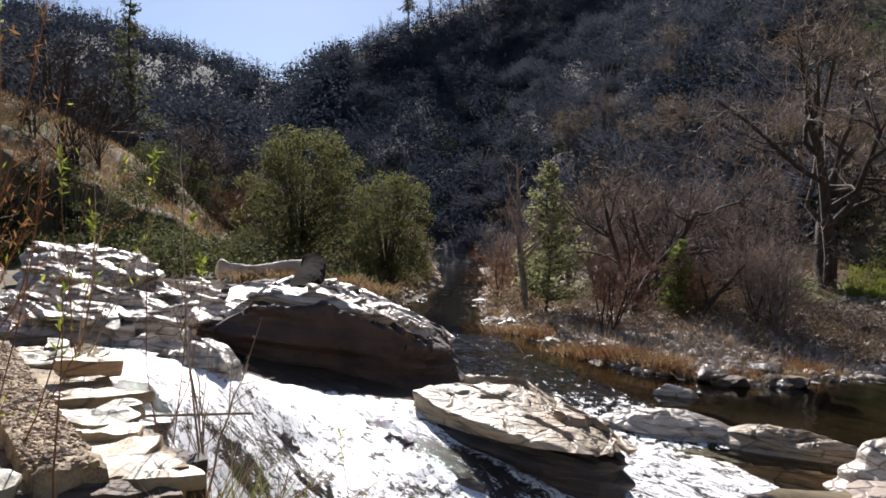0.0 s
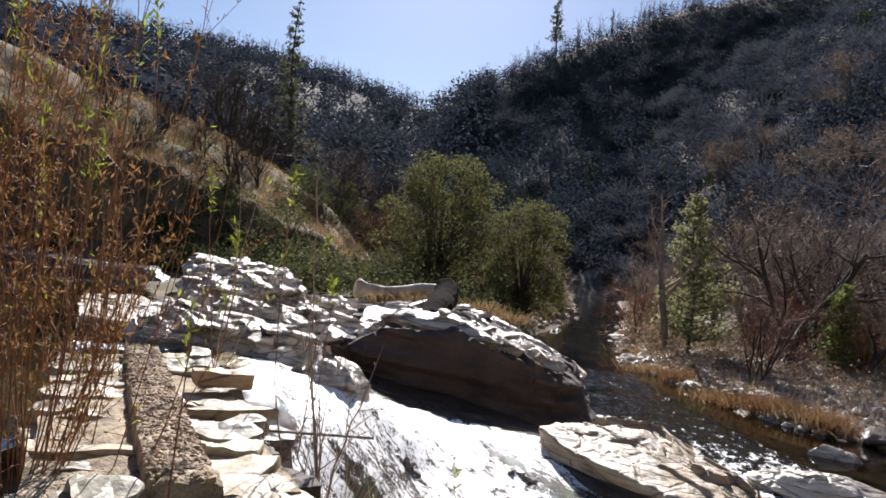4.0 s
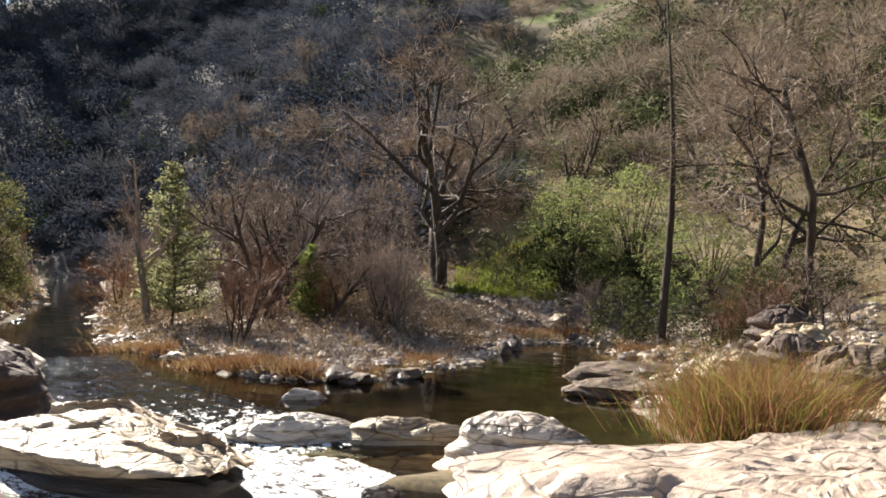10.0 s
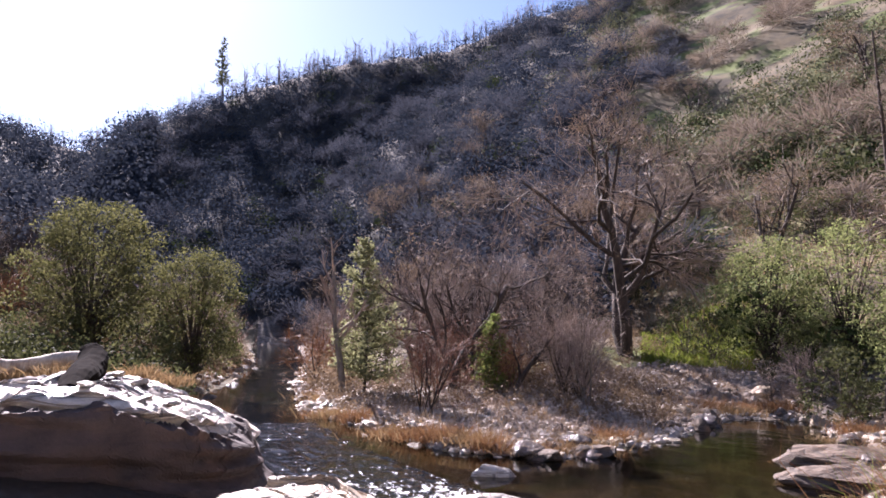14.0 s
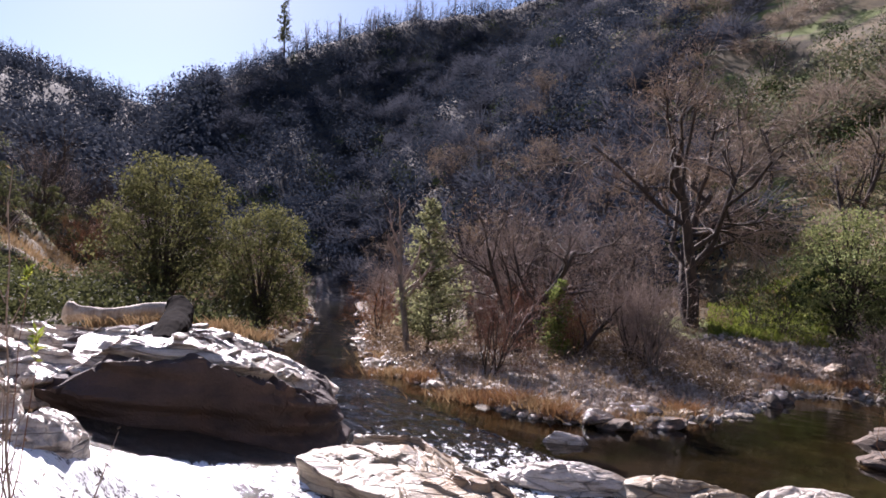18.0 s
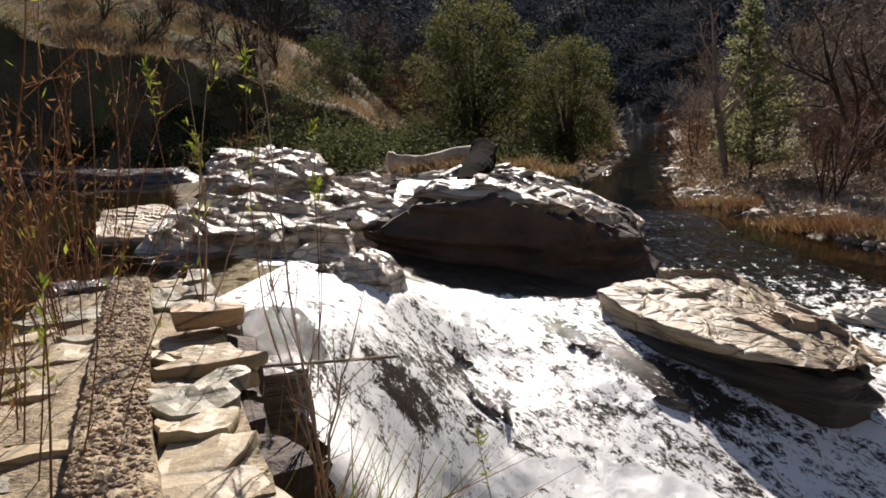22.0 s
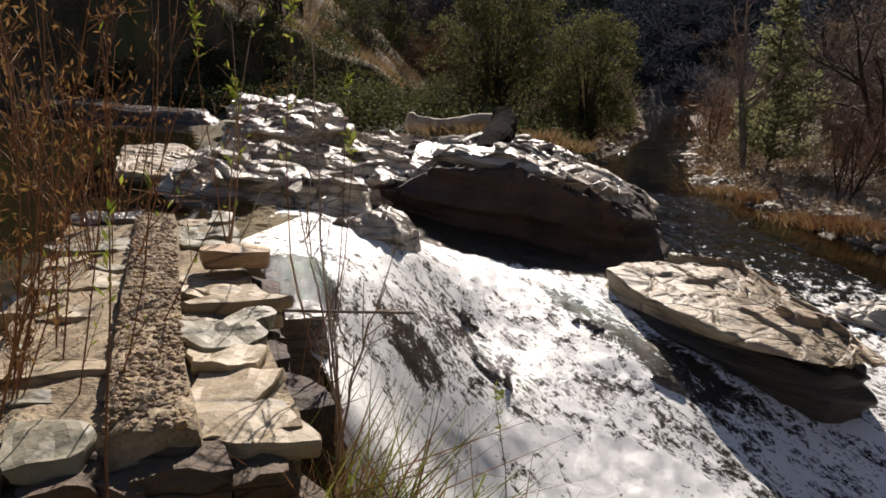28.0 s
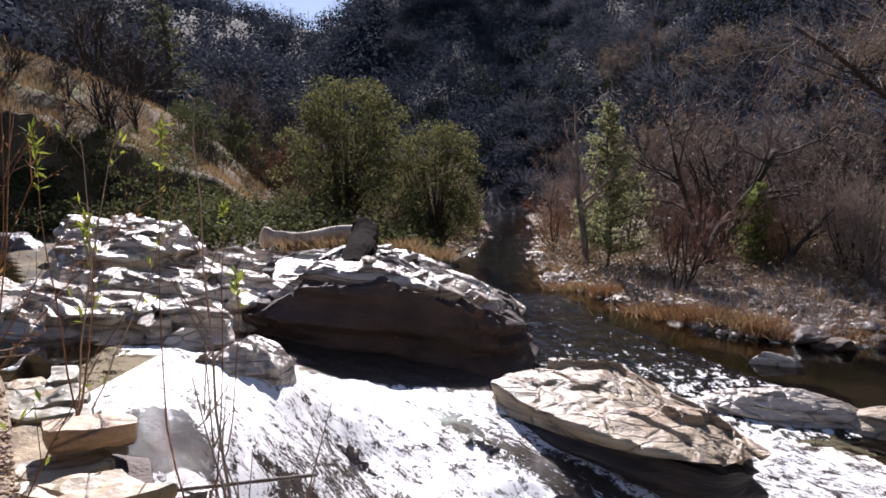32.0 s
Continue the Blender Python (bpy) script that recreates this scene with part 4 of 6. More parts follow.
def grow(rng, p, d, length, radius, level, spec, limbs, twigs, tips):
    """One bent branch with its children, down to twigs."""
    n = 7 if level == 0 else (5 if level < spec["levels"] - 1 else 4)
    pts, dirs = [np.array(p, float)], [unit(np.array(d, float))]
    for k in range(n - 1):
        dd = dirs[-1] + rng.normal(size=3) * spec["wiggle"] * (0.5 if level == 0 else 1.0)
        dd[2] += spec["lift"] if level else spec.get("trunk_lift", 0.05)
        dirs.append(unit(dd))
        pts.append(pts[-1] + dirs[-1] * length / (n - 1))
    last = level >= spec["levels"]
    rr = np.linspace(radius, radius * (0.25 if last else 0.5), n)
    sides = 8 if level == 0 else (5 if level == 1 else 3)
    if level >= 2 and level >= spec.get("thick", 2) - 1 and last or level > 2:
        P = np.array(pts)[[0, n // 2, n - 1]]
        w = np.array(unit(np.cross(P[2] - P[0], rng.normal(size=3))))[None] * rr[[0, n // 2, n - 1]][:, None]
        V, F = np.stack([P - w, P + w], 1).reshape(-1, 3), np.array([[0, 1, 3, 2], [2, 3, 5, 4]])
    else:
        V, F = tube(pts, rr, sides)
    (limbs[0] if level == 0 else limbs[1] if level < spec.get("thick", 2) else twigs).add(V, F)
    if last:
        tips.extend(pts[1:])
        return
    count = spec["kids"][min(level, len(spec["kids"]) - 1)]
    for k in range(count):
        f = spec["first"] + (1 - spec["first"]) * (k + rng.uniform(0, 0.9)) / count if level == 0 else rng.uniform(0.25, 1.0)
        i = min(n - 2, int(f * (n - 1)))
        q = pts[i] + (pts[i + 1] - pts[i]) * (f * (n - 1) - i)
        side = unit(np.cross(dirs[i], rng.normal(size=3)))
        a = spec["angle"] * rng.uniform(0.6, 1.3)
        dd = dirs[i] * math.cos(a) + side * math.sin(a)
        grow(rng, q, dd, length * spec["ratio"] * rng.uniform(0.7, 1.2) * (1.15 - 0.4 * f if level == 0 else 1), max(rr[i] * 0.55, 0.0085), level + 1, spec, limbs, twigs, tips)


BIG_OAK = dict(levels=5, kids=[7, 5, 5, 4, 3], first=0.30, angle=0.95, ratio=0.58, wiggle=0.30, lift=0.0, thick=3)
OAK = dict(levels=4, kids=[7, 5, 5, 4], first=0.3, angle=0.85, ratio=0.58, wiggle=0.2, lift=0.03, thick=3)
FAN = dict(levels=3, kids=[6, 5, 4], first=0.15, angle=0.72, ratio=0.6, wiggle=0.24, lift=0.06, thick=1)
SMALL_OAK = dict(levels=4, kids=[6, 4, 4, 3], first=0.3, angle=0.85, ratio=0.58, wiggle=0.2, lift=0.03, thick=3)
SPINDLY = dict(levels=3, kids=[8, 4, 4], first=0.35, angle=0.7, ratio=0.38, wiggle=0.16, lift=0.06, thick=1)


def bare_tree(name, x, y, h, seed, spec, label, radius=0.16, stems=1, lean=(0, 0), bark=None, twig=None, leaves=None, leaf_n=3, leaf=0.10, category="tree", group="", z=None, spread=0.35):
    rng = np.random.default_rng(seed)
    z = ground_z(x, y) - 0.1 if z is None else z
    root = base(name, x, y, z, label, category, group)
    twigs, boughs, tips = Heap(), Heap(), []
    for s in range(stems):
        limbs = Heap()
        d = np.array([lean[0], lean[1], 1.0]) + (rng.normal(size=3) * spread * np.array([1, 1, 0.1]) if stems > 1 else 0)
        grow(rng, rng.normal(size=3) * 0.12 * (stems > 1) * np.array([1, 1, 0]), d, h * rng.uniform(0.62, 0.75), radius * (1 if s == 0 else rng.uniform(0.5, 0.9)), 0, spec, (limbs, boughs), twigs, tips)
        put("trunk" if stems < 4 else "stem", limbs.mesh("trunk", bark or M_BARK), root)
    if boughs.V:
        tagged(put("limbwork", boughs.mesh("limbwork", bark or M_BARK), root), kind="stuff")
    tagged(put("branchwork", twigs.mesh("branchwork", twig or M_TWIG), root), kind="stuff")
    if leaves:
        C = np.repeat(np.array(tips), leaf_n, axis=0)
        C = C + rng.normal(size=C.shape) * 0.12
        put("foliage", raw_mesh("foliage", *leaf_quads(C, rng, leaf, leaf * 0.55), leaves), root)
    return root


def leafy_tree(name, x, y, h, width, seed, label, leaves, count=9000, leaf=0.13, low=0.15, lobes=16, trunk_r=0.14, bark=None, category="tree", group="", z=None, stems=2, tall=1.0, clump=0.14, shell=0.35):
    """A leafy tree or bush: limbs reaching into many uneven clumps of small leaves."""
    rng = np.random.default_rng(seed)
    z = ground_z(x, y) - 0.1 if z is None else z
    root = base(name, x, y, z, label, category, group)
    C = []
    limbs = Heap()
    starts = [np.array([rng.normal() * 0.2, rng.normal() * 0.2, 0]) for _ in range(stems)]
    for k in range(lobes):
        f = (k + rng.uniform(0, 1)) / lobes
        zz = h * (low + (0.97 - low) * f)
        reach = width * 0.5 * math.sqrt(max(0.05, 1 - (2 * (f ** tall) - 0.75) ** 2 * 0.62)) * rng.uniform(shell, 0.98)
        a = k * 2.4 + rng.uniform(-0.5, 0.5)
        c = np.array([reach * math.cos(a), reach * math.sin(a), zz - h * 0.07])
        r = h * clump * rng.uniform(0.7, 1.3)
        n = int(count / lobes)
        q = rng.normal(size=(n, 3))
        q = q / np.linalg.norm(q, axis=1)[:, None] * (rng.uniform(0.25, 1.0, n) ** 0.5)[:, None]
        q = c + q * r * np.array([1.25, 1.25, 0.8])
        keep = vnoise(q * 2.4 / max(0.6, h * 0.12), seed) > 0.40
        C.append(q[keep])
        s = starts[k % stems]
        mid = s + (c - s) * 0.45 + rng.normal(size=3) * 0.2 + np.array([0, 0, 0.1 * h])
        mid[:2] *= 0.55
        t = np.linspace(0, 1, 7)[:, None]
        P = s * (1 - t) ** 2 + 2 * mid * t * (1 - t) + c * t ** 2
        V, F = tube(P, np.linspace(trunk_r * (0.8 if k < stems else 0.4), 0.015, 7), 5)
        if k < stems:
            put("trunk", raw_mesh("trunk", V, F, bark or M_BARK), root)
        else:
            limbs.add(V, F)
    tagged(put("branchwork", limbs.mesh("branchwork", bark or M_BARK), root), kind="stuff")
    put("crown", raw_mesh("crown", *leaf_quads(np.concatenate(C), rng, leaf, leaf * 0.5), leaves), root)
    return root


def conifer(name, x, y, h, width, seed, label, leaves, whorls=22, per=6, first=0.12, trunk_r=0.12, needle=0.14, density=30, lean=(0, 0), z=None, sparse=0.0, group="", droop=-0.15):
    rng = np.random.default_rng(seed)
    z = ground_z(x, y) - 0.1 if z is None else z
    root = base(name, x, y, z, label, "tree", group)
    trunk, boughs, C = Heap(), Heap(), []
    t = np.linspace(0, 1, 9)
    P = np.stack([lean[0] * t * h + 0.02 * h * np.sin(t * 5 + seed), lean[1] * t * h, t * h], -1)
    trunk.add(*tube(P, np.linspace(trunk_r, trunk_r * 0.15, 9), 8))
    for w in range(whorls):
        f = first + (1 - first) * (w + 0.3) / whorls
        for b in range(per):
            if rng.uniform() < sparse:
                continue
            a = rng.uniform(0, 2 * math.pi)
            L = width * 0.5 * (1 - f) ** 0.8 * rng.uniform(0.6, 1.15) + 0.12
            s = np.array([np.interp(f, t, P[:, 0]), np.interp(f, t, P[:, 1]), f * h])
            d = np.array([math.cos(a), math.sin(a), droop + 0.5 * f])
            u = np.linspace(0, 1, 5)[:, None]
            B = s + d * L * u + np.array([0, 0, 0.18 * L]) * u ** 2
            boughs.add(*tube(B, np.linspace(0.02 + 0.01 * L, 0.006, 5), 3))
            n = max(4, int(density * L))
            v = rng.uniform(0.2, 1.0, n)[:, None]
            C.append(s + d * L * v + np.array([0, 0, 0.18 * L]) * v ** 2 + rng.normal(size=(n, 3)) * 0.07 * max(L, 0.5))
    put("trunk", trunk.mesh("trunk", M_BARK), root)
    tagged(put("branchwork", boughs.mesh("branchwork", M_BARK), root), kind="stuff")
    if density:
        put("crown", raw_mesh("crown", *leaf_quads(np.concatenate(C), rng, needle, needle * 0.45, 0.3), leaves), root)
    return root


# named trees of the far bank
bare_tree("oak_tree", 20.8, 36.3, 14.5, 11, BIG_OAK, "large bare oak with dark forked trunk above the gravel bar", 0.42, stems=2, spread=0.25, leaves=M_LEAF_BROWN, leaf_n=1, leaf=0.07)
bare_tree("bare_tree", 4.1, 31.9, 9.2, 12, SPINDLY, "leaning bare tree with a grey trunk at the water's edge", 0.17, lean=(-0.2, 0.05), bark=M_BARK_GREY)
conifer("pine_tree", 5.1, 32.6, 7.4, 4.6, 13, "conical pale green young pine on the far bank", M_LEAF_GREYPINE, 24, 6, 0.10, 0.08, 0.17, 62, droop=0.1)
bare_tree("gnarled_tree", 9.0, 30.2, 7.6, 14, OAK, "gnarled bare tree with a twisted dark trunk", 0.19, stems=2, spread=0.18)
conifer("young_pine", 10.2, 29.0, 3.4, 2.2, 15, "bright green young pine on the gravel bar", M_LEAF_PINE, 16, 7, 0.08, 0.05, 0.15, 55)
bare_tree("leaning_tree", 10.6, 27.8, 3.6, 16, SMALL_OAK, "bare tree leaning over the gravel", 0.13, lean=(0.45, 0))
bare_tree("bare_shrub", 13.4, 26.8, 3.4, 17, FAN, "tall grey bare shrub with fanned twigs", 0.07, stems=6, bark=M_BARK_GREY, category="shrub")
conifer("dead_pine", 23.65, 21.5, 15.5, 4.2, 18, "tall dead pine trunk with short bare branches", M_LEAF_PINE, 26, 3, 0.22, 0.21, 0.2, 0, sparse=0.25)
leafy_tree("green_tree", 27.2, 32.4, 7.2, 5.4, 19, "broad bright green leafy tree on the bank", M_LEAF_OAK, 13000, 0.16, low=0.08, lobes=56, stems=3, clump=0.11, shell=0.5)
leafy_tree("green_tree", 29.6, 29.4, 7.8, 6.4, 20, "broad olive green leafy tree on the bank", M_LEAF_ALDER, 14000, 0.16, low=0.08, lobes=56, stems=3, clump=0.11, shell=0.5)
leafy_tree("green_tree", 27.6, 22.6, 5.6, 6.4, 27, "low olive green leafy tree behind the dead pine", M_LEAF_ALDER, 11000, 0.14, low=0.08, lobes=46, stems=3, clump=0.11, shell=0.5)
bare_tree("oak_tree", 25.2, 16.2, 15.0, 21, BIG_OAK, "tall bare oak with dry brown leaves on the bank", 0.2, stems=1, lean=(0.02, 0), leaves=M_LEAF_BROWN, leaf_n=1, leaf=0.07)
bare_tree("oak_tree", 24.8, 18.5, 13.0, 22, BIG_OAK, "crooked bare oak with dry brown leaves on the bank", 0.17, lean=(-0.25, 0.1), leaves=M_LEAF_BROWN, leaf_n=1, leaf=0.07)
bare_tree("oak_tree", 27.0, 18.9, 13.5, 23, BIG_OAK, "slim bare oak with dry brown leaves on the bank", 0.17, lean=(0.08, 0), leaves=M_LEAF_BROWN, leaf_n=1, leaf=0.07)
leafy_tree("evergreen_oak", -7.2, 35.3, 7.7, 6.0, 24, "rounded evergreen oak behind the pale rocks", M_LEAF_EVERGREEN, 30000, 0.15, low=0.22, lobes=70, stems=3, tall=1.5, clump=0.095, shell=0.5)
leafy_tree("evergreen_oak", -2.8, 37.9, 7.3, 5.0, 25, "rounded evergreen oak with an open crown", M_LEAF_EVERGREEN, 24000, 0.15, low=0.22, lobes=56, stems=2, tall=1.5, clump=0.095, shell=0.5)
conifer("far_pine", -38.9, 86.8, 28.0, 9.0, 26, "tall thin pine standing on the valley side", M_LEAF_BRUSH, 26, 5, 0.12, 0.32, 0.5, 16, sparse=0.15)

# shrubs in groups
rng = np.random.default_rng(5)
SHRUBS = [bare_tree("bare_shrub", 13.5, 27.5, 4.6, 31, FAN, "brown bare shrub on the stony bank", 0.06, stems=6, category="shrub", group="bare shrubs on the far bank"),
          bare_tree("bare_shrub", 6.5, 26.0, 4.0, 32, FAN, "brown bare shrub on the stony bank", 0.05, stems=7, twig=M_TWIG_RED, category="shrub", group="bare shrubs on the far bank"),
          bare_tree("bare_shrub", 10.0, 32.0, 5.0, 33, SMALL_OAK, "brown bare shrub on the stony bank", 0.08, stems=3, category="shrub", group="bare shrubs on the far bank")]
BUSHES = [leafy_tree("green_bush", -13.0, 29.5, 3.6, 4.2, 41, "grey-green bush under the grassy hillside", M_LEAF_LIVE_OAK, 2400, 0.16, low=0.05, lobes=16, trunk_r=0.06, category="bush", group="bushes under the grassy hillside"),
          leafy_tree("green_bush", -16.5, 30.5, 3.0, 4.6, 42, "dark green bush under the grassy hillside", M_LEAF_LIVE_OAK, 2400, 0.16, low=0.05, lobes=16, trunk_r=0.06, category="bush", group="bushes under the grassy hillside")]


def strew(protos, places, label=None, group=None, lo=0.75, hi=1.25):
    for k, (x, y) in enumerate(places):
        src = protos[k % len(protos)]
        ob = copy_thing(src, pose(x, y, ground_z(x, y) - 0.15, 0, 0, rng.uniform(0, 360)))
        s = rng.uniform(lo, hi)
        ob.scale = (s * rng.uniform(0.9, 1.15), s, s * rng.uniform(0.85, 1.15))
        tagged(ob, label or "", "", group or "")


def polar(az0, az1, r0, r1, count):
    out = []
    while len(out) < count:
        a, r = rng.uniform(az0, az1), rng.uniform(r0, r1)
        x, y = r * math.sin(math.radians(a)), r * math.cos(math.radians(a))
        if poly_distance(np.array([x]), np.array([y]), POOL)[0] > 1.2 and poly_distance(np.array([x]), np.array([y]), LEFT)[0] > 0.8:
            out.append((x, y))
    return out


strew(SHRUBS, polar(4, 28, 30, 46, 15), None, None, 0.4, 0.95)
strew(SHRUBS[2:], polar(11, 25, 36, 50, 12), "tall grey-brown bare thicket on the far bank", None, 0.9, 1.5)
strew(SHRUBS, polar(38, 62, 24, 36, 12), None, None, 0.35, 0.7)
strew(SHRUBS, polar(-6, 8, 40, 80, 22), "reddish brown bare streamside shrub")
strew(SHRUBS, polar(-20, -4, 42, 75, 16), "brown bare shrub in the valley")
strew(BUSHES, polar(-30, -10, 27, 33, 12), None, None, 0.3, 0.6)
strew(BUSHES, polar(-9, 4, 33, 60, 10), "dark green streamside bush", "bushes in the valley", 0.5, 0.9)
strew(BUSHES, polar(-24, -8, 40, 75, 20), "green bush in the valley", "bushes in the valley")
strew(BUSHES, polar(28, 62, 40, 75, 34), "grey-green bush on the sunlit slope", "bushes on the sunlit slope", 0.7, 1.4)
OAKS = [bare_tree("hill_oak", 34.0, 40.0, 9.0, 51, SMALL_OAK, "bare brown oak on the hillside", 0.2, stems=2, leaves=M_LEAF_BROWN, leaf_n=1, leaf=0.16, group="bare oaks on the hillside"),
        bare_tree("hill_oak", 40.0, 34.0, 8.0, 52, SMALL_OAK, "bare grey oak on the hillside", 0.18, stems=1, twig=M_BARK_GREY, group="bare oaks on the hillside")]
strew(OAKS, polar(26, 64, 54, 110, 22))
strew(OAKS, polar(9, 27, 46, 66, 11), "bare grey-brown tree above the gravel bar", None, 0.8, 1.1)
strew(BUSHES, polar(37, 60, 26, 40, 14), "olive green bush on the sunlit bank", "bushes on the sunlit slope", 0.5, 1.0)
strew(OAKS, polar(5, 20, 75, 120, 16))
CHARRED = [bare_tree("scrub_tree", -17.5, 33.0, 4.2, 61, FAN, "dark bare scrub on the grassy spur", 0.07, stems=5, twig=M_BARK, category="shrub", group="dark scrub on the spur")]
strew(CHARRED, polar(-42, -20, 34, 46, 14), None, None, 0.35, 0.7)
strew(CHARRED, polar(-30, -12, 50, 95, 14), "tall dark bare tree in the valley", None, 1.4, 2.4)


# woods on the far hills
def unit_rows(v):
    return v / (np.linalg.norm(v, axis=1)[:, None] + 1e-9)


def woods(name, label, mat, az0, az1, f0, f1, count, size, quads, leaf, seed, gaps=0.30, ring=None):
    rng = np.random.default_rng(seed)
    az = rng.uniform(az0, az1, count)
    f = rng.uniform(f0, f1, count)
    r0, r1 = np.interp(az, AZ, FOOT), np.interp(az, AZ, RIDGE)
    r = r0 + (r1 - r0) * f if ring is None else ring[0] + (ring[1] - ring[0]) * f
    x, y = r * np.sin(np.radians(az)), r * np.cos(np.radians(az))
    g = 0.03 if ring is None else 0.3
    dense = vnoise(np.stack([x * g, y * g, 0 * x], -1), seed) > gaps
    if ring:
        dense &= (poly_distance(x, y, POOL) > 0.8) & (poly_distance(x, y, LEFT) > 0.8)
    x, y = x[dense], y[dense]
    z = land_z(x, y)
    n = len(x)
    R = size * rng.uniform(0.6, 1.4, n)
    lob = rng.normal(size=(n, quads, 3))
    lob /= np.linalg.norm(lob, axis=2)[:, :, None]
    face = lob.reshape(-1, 3) + rng.normal(size=(n * quads, 3)) * (0.3 if ring is None else 2.0)
    face /= np.linalg.norm(face, axis=1)[:, None]
    lob *= (rng.uniform(0.55, 1.0, (n, quads)) ** 0.5)[:, :, None]
    k = fbm(lob.reshape(-1, 3) * 1.6 + np.repeat(np.arange(n), quads)[:, None] * 7.7, 2, seed).reshape(n, quads)
    lob *= (1 + 0.45 * k)[:, :, None]
    C = np.stack([x, y, z], -1)[:, None] + (lob + np.array([0, 0, 0.75])) * (R[:, None, None] * np.array([1, 1, 0.85]))
    d = unit_rows(np.cross(face, rng.normal(size=face.shape)))
    w = np.cross(face, d)
    Q, L = C.reshape(-1, 3), (leaf * rng.uniform(0.6, 1.3, len(d)))[:, None]
    V = np.stack([Q - d * L * 0.5, Q + w * L * 0.33, Q + d * L * 0.5, Q - w * L * 0.33], 1).reshape(-1, 3)
    me = raw_mesh(name, V, np.arange(len(V)).reshape(-1, 4), mat)
    ob = put(name, me)
    return tagged(ob, label, "trees", kind="stuff")


def bare_puffs(name, label, mat, az0, az1, f0, f1, count, size, twigs, seed):
    """Leafless round-crowned trees: fine twigs fanning out from short limbs."""
    rng = np.random.default_rng(seed)
    az, f = rng.uniform(az0, az1, count), rng.uniform(f0, f1, count)
    r0, r1 = np.interp(az, AZ, FOOT), np.interp(az, AZ, RIDGE)
    r = r0 + (r1 - r0) * f
    x, y = r * np.sin(np.radians(az)), r * np.cos(np.radians(az))
    keep = vnoise(np.stack([x * 0.035, y * 0.035, 0 * x], -1), seed) > 0.3
    x, y = x[keep], y[keep]
    n = len(x)
    R = (size * rng.uniform(0.55, 1.35, n))[:, None, None]
    d = rng.normal(size=(n, twigs, 3))
    d[..., 2] = np.abs(d[..., 2]) * 0.9 - 0.15
    d /= np.linalg.norm(d, axis=2)[..., None]
    knob = 1 + 0.35 * fbm(d.reshape(-1, 3) * 1.8 + np.repeat(np.arange(n), twigs)[:, None] * 5.3, 2, seed).reshape(n, twigs)[..., None]
    o = np.stack([x, y, land_z(x, y)], -1)[:, None] + np.array([0, 0, 0.55]) * R
    p0, p1 = o + d * R * knob * rng.uniform(0.25, 0.8, (n, twigs, 1)), o + d * R * knob * np.array([1, 1, 0.85])
    p1 = p1 + rng.normal(size=p1.shape) * 0.10 * R
    w = np.cross(d, rng.normal(size=d.shape))
    w = w / (np.linalg.norm(w, axis=2)[..., None] + 1e-9) * 0.035
    V = np.stack([p0 - w, p0 + w, p1 + w * 0.6, p1 - w * 0.6], 2).reshape(-1, 3)
    return tagged(put(name, raw_mesh(name, V, np.arange(len(V)).reshape(-1, 4), mat)), label, "trees", kind="stuff")


def ridge_trees(name, label, az0, az1, count, h, seed, mat):
    """Bare trees along a skyline."""
    rng = np.random.default_rng(seed)
    heap = Heap()
    for k in range(count):
        a = rng.uniform(az0, az1)
        r = np.interp(a, AZ, RIDGE) * rng.uniform(0.955, 1.0)
        x, y = r * math.sin(math.radians(a)), r * math.cos(math.radians(a))
        z = ground_z(x, y) - 0.5
        H = h * rng.uniform(0.5, 1.25)
        w = H * 0.014 + 0.03
        lean = rng.normal(size=2) * 0.06 * H
        heap.add(*tube([(x, y, z), (x + lean[0] * 0.4, y, z + H * 0.5), (x + lean[0], y + lean[1], z + H)], [w, w * 0.7, w * 0.25], 3))
        for b in range(rng.integers(4, 9)):
            f = rng.uniform(0.35, 0.95)
            p = np.array([x + lean[0] * f, y, z + H * f])
            d = np.array([rng.normal() * 0.5, rng.normal() * 0.3, rng.uniform(0.3, 1.0)]) * H * 0.3 * rng.uniform(0.5, 1.2)
            heap.add(*tube([p, p + d * 0.5, p + d + np.array([0, 0, 0.04 * H])], [w * 0.5, w * 0.35, w * 0.15], 3))
    return tagged(put(name, heap.mesh(name, mat)), label, "trees", kind="stuff")


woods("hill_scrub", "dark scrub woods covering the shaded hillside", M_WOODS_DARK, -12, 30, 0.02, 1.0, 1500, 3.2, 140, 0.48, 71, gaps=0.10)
woods("slope_scrub", "scattered scrub on the sunlit slope", M_LEAF_BRUSH, 26, 66, 0.2, 1.0, 800, 2.3, 150, 0.42, 76)
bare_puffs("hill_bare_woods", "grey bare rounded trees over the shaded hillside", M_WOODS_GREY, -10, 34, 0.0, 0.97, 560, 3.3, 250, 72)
bare_puffs("slope_bare_woods", "brown bare rounded trees over the sunlit slope", M_WOODS_BROWN, 26, 66, 0.05, 0.97, 260, 3.0, 320, 172)
woods("hill_green_woods", "green trees dotted over the hillside", M_WOODS_GREEN, -12, 66, 0.0, 0.9, 170, 2.6, 300, 0.36, 73)
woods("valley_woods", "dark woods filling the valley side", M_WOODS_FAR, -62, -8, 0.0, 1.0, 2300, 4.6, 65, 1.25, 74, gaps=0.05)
woods("spur_scrub", "dark scrub clinging to the spur's steep face", M_LEAF_LIVE_OAK, -50, -15, 0, 1, 480, 0.58, 130, 0.14, 77, gaps=0.35, ring=(29.0, 34.0))
woods("shade_scrub", "dark low scrub behind the pale rocks", M_LEAF_LIVE_OAK, -24, -5, 0, 1, 150, 0.8, 150, 0.13, 80, gaps=0.15, ring=(22.5, 34))
